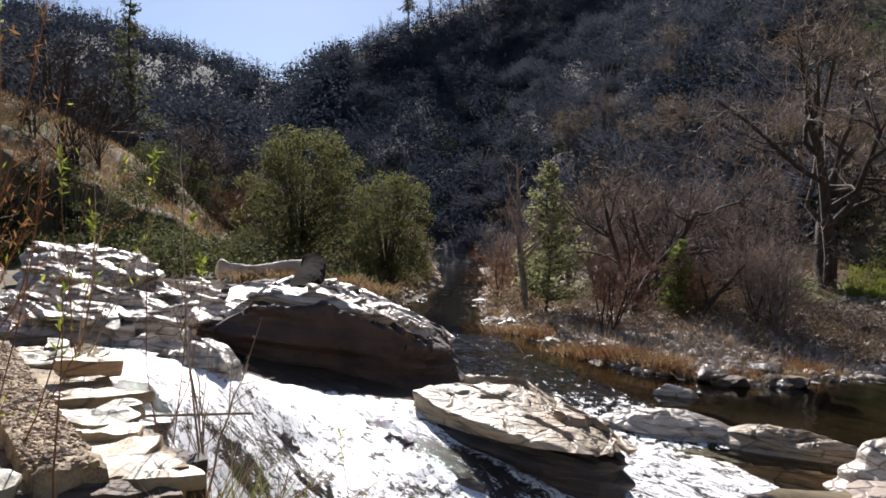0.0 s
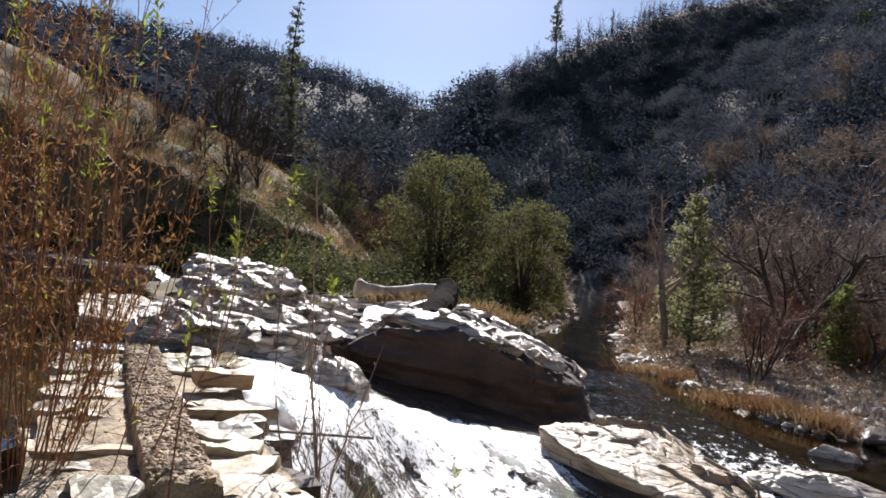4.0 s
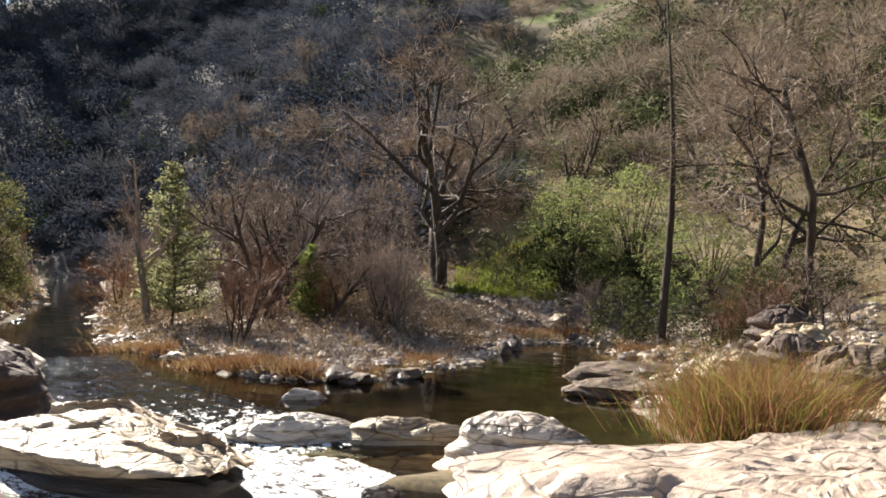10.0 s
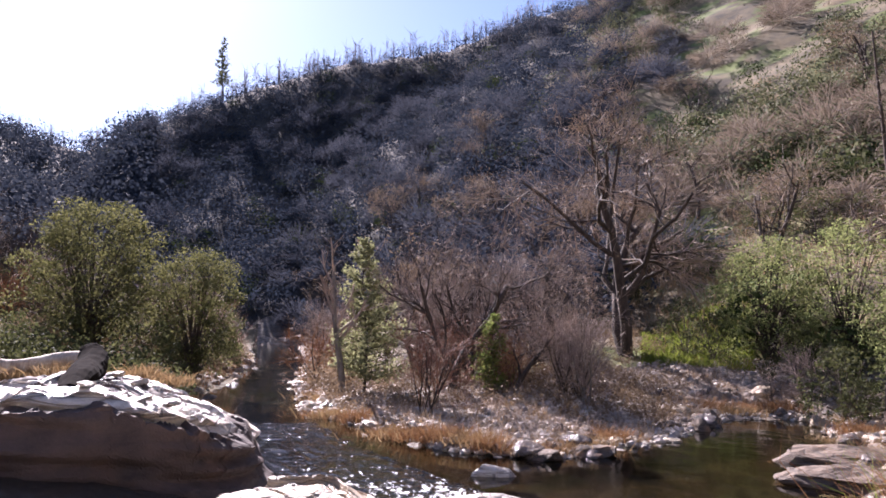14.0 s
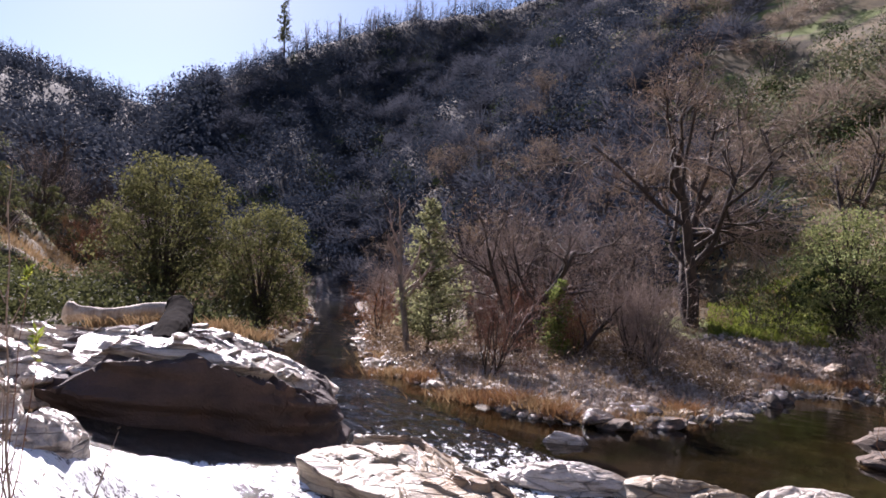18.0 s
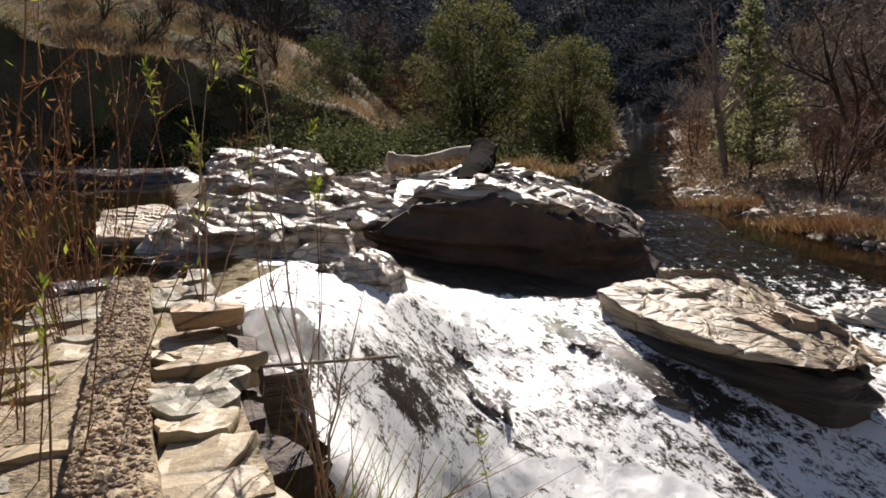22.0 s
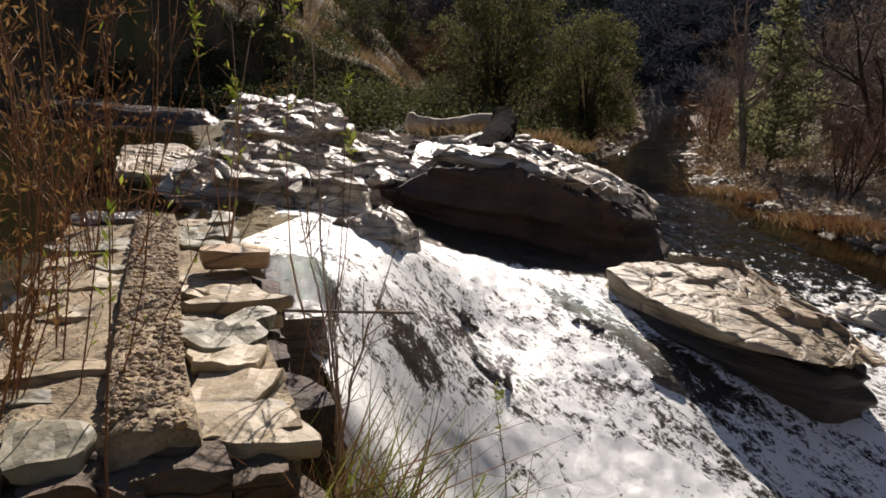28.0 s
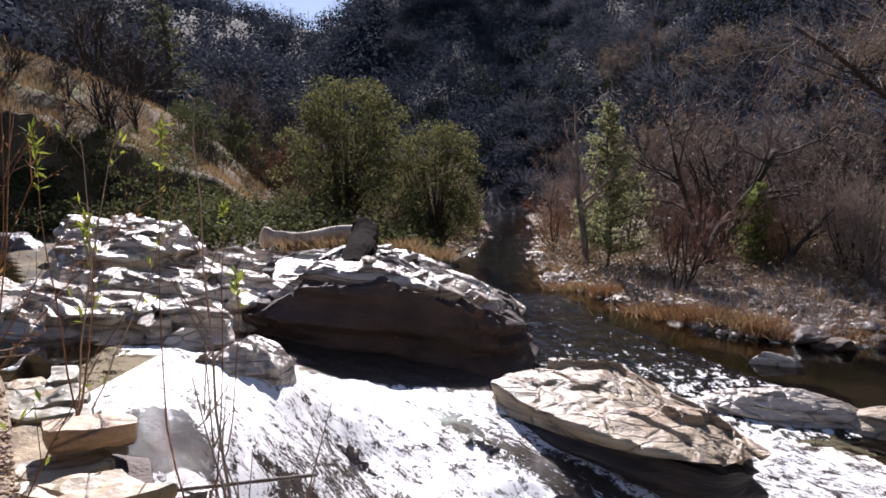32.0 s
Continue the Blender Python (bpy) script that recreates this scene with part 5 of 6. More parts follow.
woods("bank_brush", "brown leafless brush over the stony bank", M_LEAF_BROWN, 4, 34, 0, 1, 620, 0.5, 90, 0.10, 78, gaps=0.3, ring=(27, 52))
woods("valley_brush", "brown and grey brush along the upper creek", M_LEAF_BROWN, -16, 8, 0, 1, 520, 0.75, 110, 0.16, 79, gaps=0.25, ring=(33, 85))
ridge_trees("ridge_trees", "bare trees along the near skyline", -11, 24, 260, 7.5, 81, M_TWIG)
ridge_trees("far_ridge_trees", "thin bare trees along the far skyline", -40, -9, 420, 9, 82, M_TWIG)
a = math.radians(-3.2)
conifer("ridge_pine", 238 * math.sin(a), 238 * math.cos(a), 24, 9, 83, "tall pine standing out on the skyline", M_LEAF_BRUSH, 18, 5, 0.3, 0.3, 0.8, 8, sparse=0.1)


# ---- the old stone wall with its rib ----
WO, WA, WN = np.array([-2.03, 2.66]), np.array([-0.597, 0.802]), np.array([0.802, 0.597])
rng = np.random.default_rng(77)


def wall_at(s, t, z):
    q = WO + WA * s + WN * t
    return np.array([q[0], q[1], z])


def stone_block(name, s0, s1, t0, t1, z0, z1, mat, parent, seed, n=3, wob=0.02, skew=0.0, label=""):
    """One roughly squared stone: a gridded box pushed about by noise, its corners worn round."""
    r = np.random.default_rng(seed)
    bm = bmesh.new()
    bmesh.ops.create_cube(bm, size=1.0)
    bmesh.ops.subdivide_edges(bm, edges=bm.edges, cuts=n, use_grid_fill=True)
    off = r.uniform(0, 50, 3)
    ks = r.uniform(-0.16, 0.16, 4)
    c = np.array([v.co[:] for v in bm.verts]) * 2
    m = np.sort(np.abs(c), axis=1)
    c = c * (1 - 0.045 * smooth(0.5, 1.0, m[:, 1]) - 0.04 * smooth(0.5, 1.0, m[:, 0]))[:, None]
    for a in r.uniform(0, 6.28, 3):
        e = c[:, 0] * math.cos(a) + c[:, 1] * math.sin(a)
        over = np.clip(e - r.uniform(0.85, 1.15), 0, None)
        c[:, 0] -= over * math.cos(a) * 0.85
        c[:, 1] -= over * math.sin(a) * 0.85
    s = (s0 + s1) / 2 + c[:, 0] * (s1 - s0) / 2 * (1 + ks[0] * c[:, 1])
    t = (t0 + t1) / 2 + c[:, 1] * (t1 - t0) / 2 * (1 + ks[1] * c[:, 0]) + skew * c[:, 0]
    z = (z0 + z1) / 2 + c[:, 2] * (z1 - z0) / 2 + 0.11 * ks[2] * c[:, 0] + 0.09 * ks[3] * c[:, 1]
    p = np.concatenate([WO + WA * s[:, None] + WN * t[:, None], z[:, None]], 1)
    g = np.stack([fbm(p * 4 + off, 3, seed), fbm(p * 4 + off + 9, 3, seed), fbm(p * 7 + off + 5, 3, seed)], -1)
    p = p + g * wob * np.array([1.4, 1.4, 0.8]) - np.array(parent.location)
    for v, q in zip(bm.verts, p):
        v.co = q
    me = bpy.data.meshes.new(name)
    bm.to_mesh(me)
    bm.free()
    me.materials.append(mat)
    return put(name, me, parent, label)


wall = base("stone_wall", -3.2, 4.3, -3.0, "old stone dam wall capped with uneven slate slabs", "wall")
M_SLAB_GREEN = rock_material("greenish_slab", (0.31, 0.285, 0.205), (0.22, 0.20, 0.14), (0.10, 0.09, 0.06), rust=(0.28, 0.23, 0.14), rough=0.6, bump=0.7, deep=0.025, layers=5.0, low=0.22, high=0.60)
M_SLAB_ORANGE = rock_material("orange_slab", (0.58, 0.42, 0.26), (0.46, 0.31, 0.18), (0.2, 0.13, 0.08), rough=0.65)
bm = bmesh.new()
bmesh.ops.create_cube(bm, size=1.0)
bmesh.ops.subdivide_edges(bm, edges=bm.edges, cuts=20, use_grid_fill=True)
c = np.array([v.co[:] for v in bm.verts]) + 0.5
s, t = c[:, 0] * 4.25 - 0.05, -0.72 + c[:, 1] * 1.32 - 0.12 * (1 - c[:, 2])
p = np.concatenate([WO + WA * s[:, None] + WN * t[:, None], (-3.0 + 2.965 * c[:, 2])[:, None]], 1)
p = p + 0.05 * np.stack([fbm(p * 2.5, 4, 5), fbm(p * 2.5 + 9, 4, 5), 0.4 * fbm(p * 6, 3, 6)], -1) - np.array(wall.location)
for v, q in zip(bm.verts, p):
    v.co = q
me = bpy.data.meshes.new("core")
bm.to_mesh(me)
bm.free()
me.materials.append(M_MORTAR)
put("core", me, wall, "rubble and mortar core")
# slabs on both sides of the rib
k = 0
for side in (-1, 1):
    s = -0.14
    while s < 4.15:
        w = rng.uniform(0.16, 0.36)
        inner, outer = (0.17, 0.64 - 0.08 * (s < 0.9)) if side > 0 else (-0.19, -0.74)
        cut = rng.uniform(0.3, 0.7)
        spans = [(inner, inner + (outer - inner) * cut), (inner + (outer - inner) * cut, outer + side * rng.uniform(-0.06, 0.09))] if rng.uniform() < 0.35 else [(inner, outer + side * rng.uniform(-0.05, 0.09))]
        for a, b in spans:
            ds = rng.uniform(-0.07, 0.07)
            th = rng.uniform(0.05, 0.11)
            top = rng.uniform(-0.065, 0.055) - (0.05 if side < 0 and abs(b) > 0.5 else 0)
            stone_block("slab", s + ds - 0.015, s + w + ds + 0.015, min(a, b) - 0.01, max(a, b) + 0.01, top - th, top + 0.012, M_SLAB_GREEN if rng.uniform() < 0.3 else M_SLAB, wall, 900 + k, 6, 0.030, rng.uniform(-0.10, 0.10))
            k += 1
        s += w
# rougher stones down the sides and the near end
for s0, w, z1, d, h in [(0.25, 0.5, -0.12, 0.16, 0.55), (0.8, 0.42, -0.1, 0.10, 0.4), (1.3, 0.5, -0.14, 0.14, 0.5), (1.9, 0.55, -0.08, 0.22, 0.42), (2.55, 0.5, -0.1, 0.14, 0.5), (3.2, 0.5, -0.12, 0.12, 0.5), (3.75, 0.4, -0.1, 0.10, 0.5)]:
    stone_block("side_stone", s0, s0 + w, 0.35, 0.62 + d, z1 - h, z1, M_ROCK_RED, wall, int(s0 * 100), 4, 0.035)
    stone_block("side_stone", s0 + 0.1, s0 + w + 0.15, 0.3, 0.60 + d * 0.7, z1 - h - 0.7, z1 - h - 0.02, M_ROCK_DARK, wall, int(s0 * 100) + 7, 4, 0.04)
# end stones in brown, darkened further for the end face's backlit shade
for row in range(5):
    t = -0.74
    while t < 0.52:
        w = rng.uniform(0.16, 0.36)
        z1, deep = -0.07 - 0.21 * row + rng.uniform(-0.04, 0.04), rng.uniform(0.10, 0.24) + 0.05 * row
        stone_block("end_stone", -0.1 - deep, 0.15, t, t + w + 0.02, z1 - rng.uniform(0.22, 0.3), z1, M_ROCK_BROWN, wall, int(row * 300 + (t + 2) * 90), 4, 0.05)
        t += w
# the rib of exposed gravel concrete
nu, nv = 130, 22
S, T = np.meshgrid(np.linspace(-0.12, 4.12, nu), np.linspace(-1, 1, nv), indexing="ij")
wav = 0.03 * fbm(np.stack([S.ravel() * 1.3, 0 * S.ravel(), 0 * S.ravel()], -1), 3, 8).reshape(S.shape)
Zr = 0.058 * np.sqrt(np.clip(1 - np.abs(T) ** 3, 0, 1)) - 0.05 * (np.abs(T) > 0.97)
Pq = np.stack([S.ravel() * 14, T.ravel() * 3, Zr.ravel() * 0], -1)
Zr = Zr + 0.014 * fbm(Pq, 4, 12).reshape(S.shape) + 0.02
Zr[0] = -0.16
Zr[1] -= 0.02
pts = WO[None, None] + WA * S[..., None] + WN * (T * 0.175 + wav)[..., None]
V = np.concatenate([pts, Zr[..., None]], -1).reshape(-1, 3) - np.array(wall.location)
put("rib", raw_mesh("rib", V, grid_faces(nu, nv), M_MORTAR, flat=True), wall, "raised rib of gravelly concrete")


def pebble_shapes(count, seed, detail=1):
    out = []
    for k in range(count):
        bm = bmesh.new()
        bmesh.ops.create_icosphere(bm, subdivisions=detail, radius=1.0)
        r = np.random.default_rng(seed + k)
        sc = r.uniform(0.6, 1.0, 3)
        cut = r.normal(size=(5, 3))
        cut /= np.linalg.norm(cut, axis=1)[:, None]
        V = np.array([v.co[:] for v in bm.verts])
        V = V * (1 + 0.22 * fbm(V * 1.3 + seed + 3 * k, 2, seed)[:, None])
        for c in cut:
            d = V @ c
            V = V - np.clip(d - 0.72, 0, None)[:, None] * c
        F = np.array([[v.index for v in f.verts] for f in bm.faces])
        bm.free()
        out.append((V * sc, F))
    return out


PEBBLES = pebble_shapes(6, 300)


def scatter_stones(name, centres, sizes, mat, label, seed, flatten=0.65, parent=None):
    r = np.random.default_rng(seed)
    Vs, Fs, n = [], [], 0
    for c, sz in zip(centres, sizes):
        V, F = PEBBLES[r.integers(len(PEBBLES))]
        R = np.array(Euler((r.uniform(-0.4, 0.4), r.uniform(-0.4, 0.4), r.uniform(0, 6.28))).to_matrix())
        V = (V * np.array([1, 1, flatten]) * sz) @ R.T + c
        Vs.append(V)
        Fs.append(F + n)
        n += len(V)
    ob = put(name, raw_mesh(name, np.concatenate(Vs), np.concatenate(Fs), mat, flat=True), parent)
    return tagged(ob, label, "" if parent is not None else "stones", kind="stuff")


m = 2300
ss, tt = rng.uniform(-0.1, 4.1, m), rng.uniform(-0.9, 0.9, m)
zz = 0.058 * np.sqrt(np.clip(1 - np.abs(tt) ** 3, 0, 1)) + 0.022
cen = np.concatenate([WO + WA * ss[:, None] + WN * (tt * 0.175)[:, None], zz[:, None]], 1) - np.array(wall.location)
scatter_stones("aggregate", cen, 0.009 + 0.024 * rng.uniform(0, 1, m) ** 2, M_AGGREGATE, "embedded gravel", 5, 0.8, wall)


def lone_stone(name, s0, s1, t0, t1, z0, z1, mat, label, seed, wob=0.02, skew=0.0):
    c = wall_at((s0 + s1) / 2, (t0 + t1) / 2, z0)
    e = base(name, *c, label, "stone")
    ob = stone_block(name, s0, s1, t0, t1, z0, z1, mat, e, seed, 4, wob, skew)
    ob.parent = None
    ob.location = e.location
    for key in ("label", "category"):
        ob[key] = e[key]
    bpy.data.objects.remove(e)
    return ob


lone_stone("loose_slab", 2.15, 2.52, 0.30, 0.80, 0.03, 0.16, M_SLAB_ORANGE, "loose orange-tan slab lying on the stone wall", 31)
lone_stone("end_block", 4.15, 4.5, -0.75, -0.1, -0.8, 0.03, M_ROCK_DARK, "dark wet stone block at the wall's end", 32, 0.04)
lone_stone("sluice_block", 2.42, 2.9, 0.80, 1.26, -1.1, -0.44, M_ROCK_DARK, "dark squared block under the spilling water", 33, 0.03)
rod = put("metal_rod", raw_mesh("metal_rod", *tube([wall_at(2.3, 0.85, -0.33), wall_at(2.2, 1.35, -0.35), wall_at(2.1, 1.85, -0.37)], [0.012] * 3, 6), M_BARK_GREY))
tagged(rod, "thin rusty rod reaching out over the water", "rod")
rock("pond_ledge", [(-26, 22.4), (-14.5, 20.2), (-13.4, 21.0), (-14.2, 22.2), (-26, 24.6)], -1.0, flat(-0.1), M_ROCK_DARK, "low dark ledge along the far side of the pond", 91, rough=0.08)

# ---- the fallen log ----
log = base("fallen_log", -5.0, 19.2, 0.0, "bleached fallen log lying across the pale rocks", "log")
nl, nc = 70, 26
S, A = np.meshgrid(np.linspace(0, 1, nl), np.linspace(0, 2 * np.pi, nc, endpoint=False), indexing="ij")
ax = np.array([-6.30, 18.75, 0.10]) + S[..., None] * np.array([2.75, -0.55, 0.30]) + np.stack([0 * S, 0 * S, -0.05 * np.sin(S * 3.1) + 0.03 * np.sin(S * 11)], -1)
knots = fbm(np.stack([S.ravel() * 6, 1.4 * np.cos(A.ravel()), 1.4 * np.sin(A.ravel())], -1), 4, 3).reshape(S.shape)
Rl = 0.17 + 0.12 * smooth(0.2, 0.0, S) + 0.04 * smooth(0.6, 1.0, S) + (0.03 + 0.09 * smooth(0.25, 0.0, S)) * knots
Rl = Rl * (0.15 + 0.85 * smooth(-0.03, 0.05, S)) * (1 - 0.97 * (S > 0.995))
V = ax + np.stack([0.06 * np.sin(A), np.cos(A), np.sin(A)], -1) * Rl[..., None]
put("stem", raw_mesh("stem", V.reshape(-1, 3) - np.array(log.location), grid_faces(nl, nc, True), M_LOG), log)
# the log's dark stub, and its shadow down the rock modelled as a black form
S, A = np.meshgrid(np.linspace(0, 1, 40), np.linspace(0, 2 * np.pi, 18, endpoint=False), indexing="ij")
ax = np.stack([np.interp(S, [0, 0.2, 1], [-3.62, -3.42, -3.05]), np.interp(S, [0, 0.2, 1], [18.2, 17.7, 13.6]), np.interp(S, [0, 0.1, 0.3, 0.75, 1], [0.36, 0.40, 0.16, 0.10, -0.12])], -1)
bumpy = fbm(np.stack([S.ravel() * 7, 1.3 * np.cos(A.ravel()), 1.3 * np.sin(A.ravel())], -1), 4, 13).reshape(S.shape)
Rl = (np.interp(S, [0, 0.03, 0.2, 1], [0.02, 0.27, 0.33, 0.26]) + 0.07 * bumpy) * (1 - 0.9 * (S > 0.98))
V = ax + np.stack([np.cos(A), 0.25 * np.sin(A), np.sin(A)], -1) * Rl[..., None]
put("root", raw_mesh("root", V.reshape(-1, 3) - np.array(log.location), grid_faces(40, 18, True), M_STUB_SHADOW, True), log, "dark log stub drawn out along its shadow on the rock")


# ---- grasses, sedges, stems ----
def tuft(name, x, y, z, h, width, blades, mat, seed, label, category="grass", group="", lean=0.35, w=0.012, mat2=None):
    r = np.random.default_rng(seed)
    root = base(name, x, y, z, label, category, group)
    for part, mt, num in (("foliage", mat, blades),) + ((("green_foliage", mat2, blades // 3),) if mat2 else ()):
        heap_v, heap_f = [], []
        p = np.stack([r.normal(size=num) * width * 0.3, r.normal(size=num) * width * 0.3, np.zeros(num)], -1)
        d = np.stack([r.normal(size=num) * lean + p[:, 0] / width * 0.5, r.normal(size=num) * lean + p[:, 1] / width * 0.5, np.ones(num)], -1)
        L = (h * r.uniform(0.45, 1.1, num))[:, None]
        s = np.cross(d, r.normal(size=(num, 3)))
        s /= np.linalg.norm(s, axis=1)[:, None]
        ww = w * r.uniform(0.6, 1.4, num)[:, None]
        bend = np.stack([r.normal(size=num) * 0.25, r.normal(size=num) * 0.25, -np.abs(r.normal(size=num)) * 0.15], -1)
        mid, tip = p + d * L * 0.55, p + d * L + bend * L
        V = np.stack([p - s * ww, p + s * ww, mid + s * ww * 0.8, mid - s * ww * 0.8, tip + s * ww * 0.1, tip - s * ww * 0.1], 1).reshape(-1, 3)
        i = np.arange(num)[:, None] * 6
        F = np.concatenate([i + np.array([[0, 1, 2, 3]]), i + np.array([[3, 2, 4, 5]])])
        tagged(put(part, raw_mesh(part, V, F, mt), root), kind="stuff")
    return root


SEDGE = [tuft("sedge_tuft", 5.3, 22.0, ground_z(5.3, 22.0), 0.5, 1.3, 420, M_GRASS_RUST, 401, "rusty dry sedge at the water's edge", group="sedge tufts along the creek", w=0.012),
         tuft("sedge_tuft", 6.6, 20.4, ground_z(6.6, 20.4), 0.42, 1.4, 420, M_GRASS_DRY, 402, "tan dry sedge at the water's edge", group="sedge tufts along the creek", w=0.012)]
spots = [(4.6, 23.5), (5.0, 22.8), (6.0, 21.2), (6.9, 20.0), (7.5, 19.6), (8.2, 19.3), (4.0, 26.3), (3.3, 27.6), (2.9, 28.4), (8.9, 19.6), (20.5, 26.5), (21.5, 26.6), (19.8, 27.6), (22.6, 26.4), (18.8, 19.6), (19.6, 20.4), (20.6, 20.2), (-1.5, 27.5), (-2.8, 31.0), (-3.2, 34.0), (3.1, 33.0), (9.9, 20.0), (11.5, 21.2)]
for x, y in spots:
    ob = copy_thing(SEDGE[int(x * 7) % 2], pose(x, y, ground_z(x, y) - 0.03, 0, 0, (x * 77) % 360))
    ob.scale = (1 + 0.3 * math.sin(x * 9), 1, 0.8 + 0.35 * math.cos(y * 5))
for x, y, z, h in [(-5.2, 18.4, -0.15, 0.35), (-1.9, 18.9, -0.35, 0.4), (-2.6, 19.2, -0.2, 0.4), (-4.2, 18.0, -0.1, 0.45)]:
    tuft("dry_grass_tuft", x, y, z, h, 0.8, 260, M_GRASS_DRY, int(-x * 100), "tan dry grass growing on the pale rock", group="grass tufts on the rocks", w=0.012)
tuft("reed_bush", 12.1, 8.5, -2.15, 1.95, 2.3, 3200, M_GRASS_REED, 411, "reddish brown reed bush with green tips beside the pool", "bush", lean=0.27, w=0.006, mat2=M_GRASS_GREEN)
tuft("grass_clump", -1.32, 3.0, -1.25, 1.2, 0.55, 420, M_GRASS_GREEN, 413, "long green and straw grass beside the wall's foot", lean=0.17, w=0.008, mat2=M_GRASS_DRY)
tuft("grass_clump", -0.95, 2.9, -1.4, 1.05, 0.4, 260, M_GRASS_DRY, 414, "long straw grass beside the wall's foot", lean=0.2, w=0.007, mat2=M_GRASS_GREEN)
tuft("grass_clump", -1.62, 3.15, -1.1, 1.1, 0.4, 260, M_GRASS_REED, 415, "reddish dry grass growing against the stone wall", lean=0.15, w=0.007, mat2=M_GRASS_DRY)


def stem_plant(name, x, y, z, tops, seed, label, bark, leaves, leaf_n, leaf=(0.07, 0.014), radius=0.007, side=0, from_f=0.35, twig_len=0.25, category="shrub"):
    """Thin wands from one root to the given tops, with twigs and narrow leaves."""
    r = np.random.default_rng(seed)
    root = base(name, x, y, z, label, category)
    o = np.array([x, y, z])
    C = []
    for top in tops:
        t = np.linspace(0, 1, 9)[:, None]
        e = np.array(top) - o
        bow = r.normal(size=3) * 0.06 * np.linalg.norm(e)
        P = r.normal(size=3) * np.array([0.03, 0.03, 0]) + e * t + bow * np.sin(t * 3.1) + r.normal(size=(9, 3)) * 0.006
        wand = put("stem", raw_mesh("stem", *tube(P, np.linspace(radius, radius * 0.3, 9), 5), bark), root)
        twigs = Heap()
        for k in range(side):
            f = r.uniform(from_f, 0.97)
            q = P[0] + (P[-1] - P[0]) * f + bow * math.sin(f * 3.1)
            d = unit(e) * 0.8 + r.normal(size=3) * 0.45
            B = q + d * twig_len * r.uniform(0.4, 1.1) * np.linspace(0, 1, 4)[:, None]
            twigs.add(*tube(B, np.linspace(radius * 0.45, radius * 0.2, 4), 3))
            C += [B[i] + r.normal(size=3) * 0.008 for i in (1, 2, 3) for _ in range(leaf_n)]
        if side:
            tagged(put("branchwork", twigs.mesh("branchwork", bark), wand), kind="stuff")
        else:
            for _ in range(leaf_n * 6):
                f = from_f + (1 - from_f) * r.uniform() ** 0.6
                C.append(P[0] + (P[-1] - P[0]) * f + bow * math.sin(f * 3.1))
    if leaf_n:
        put("foliage", raw_mesh("foliage", *leaf_quads(np.array(C), r, *leaf, up=1.2), leaves), root)
    return root


# the willow beside the camera and single wands
r = np.random.default_rng(9)
for x, num, seed in ((-2.95, 20, 501), (-3.6, 24, 509), (-4.3, 18, 510)):
    wt = [(x + r.uniform(-0.55, 0.62), r.uniform(2.2, 3.4), r.uniform(1.3, 4.1)) for _ in range(num)]
    stem_plant("willow_bush", x, 2.7, -0.6, wt, seed, "willow bush with thin reddish stems and dry brown leaves", M_TWIG_RED, M_LEAF_WILLOW_DRY, 2, (0.055, 0.011), 0.0055, 22, 0.22, 0.32)
    wt = [(x + r.uniform(-0.5, 0.6), r.uniform(2.2, 3.3), r.uniform(1.0, 3.8)) for _ in range(9)]
    stem_plant("willow_shoots", x, 2.6, -0.6, wt, seed + 20, "young willow shoots with yellow-green leafy tips", M_TWIG_RED, M_LEAF_WILLOW, 5, (0.07, 0.014), 0.005, 0, 0.82)
stem_plant("willow_wand", -2.5, 5.6, -0.7, [(-2.6, 6.1, 1.37)], 502, "single thin willow wand with a leafy tip", M_TWIG_RED, M_LEAF_WILLOW, 5, (0.075, 0.018), 0.007, 0, 0.90)
stem_plant("willow_wand", -2.45, 5.0, -0.6, [(-2.6, 5.05, 1.9), (-2.2, 5.1, 1.0)], 503, "thin willow wands with leafy tips", M_TWIG_RED, M_LEAF_WILLOW, 5, (0.07, 0.018), 0.007, 0, 0.88)
stem_plant("willow_wand", -3.3, 5.25, -0.1, [(-3.52, 5.2, 1.85), (-3.2, 5.3, 1.3)], 512, "thin willow wands with leafy tips", M_TWIG_RED, M_LEAF_WILLOW, 6, (0.08, 0.018), 0.007, 0, 0.80)
stem_plant("bare_sapling", -1.62, 3.55, -0.75, [(-1.35, 3.6, 0.42), (-1.75, 3.7, 0.36), (-1.95, 3.8, 0.75), (-2.2, 4.3, 1.75)], 504, "bare branching sapling beside the stone wall", M_TWIG, M_LEAF_BROWN, 1, (0.03, 0.008), 0.010, 12, 0.4, 0.3)
stem_plant("leafy_sprig", -0.70, 3.35, -0.9, [(-0.72, 3.3, 0.13)], 505, "upright green sprig with narrow leaves", M_TWIG, M_LEAF_WILLOW, 4, (0.05, 0.010), 0.005, 0, 0.6)
stem_plant("leafy_sprig", -1.78, 2.1, -0.4, [(-1.95, 2.45, 0.95)], 506, "leaning brown wand with green leaves", M_TWIG_RED, M_LEAF_WILLOW, 3, (0.06, 0.014), 0.007, 0, 0.6)
stem_plant("brown_stems", -2.9, 3.0, -0.9, [(-3.0 + r.normal() * 0.5, 3.2 + r.normal() * 0.5, r.uniform(0.9, 2.2)) for _ in range(9)], 507, "thin reddish brown stems beside the pond", M_TWIG_RED, M_LEAF_WILLOW, 1, (0.06, 0.014), 0.006, 5, 0.3, 0.3)
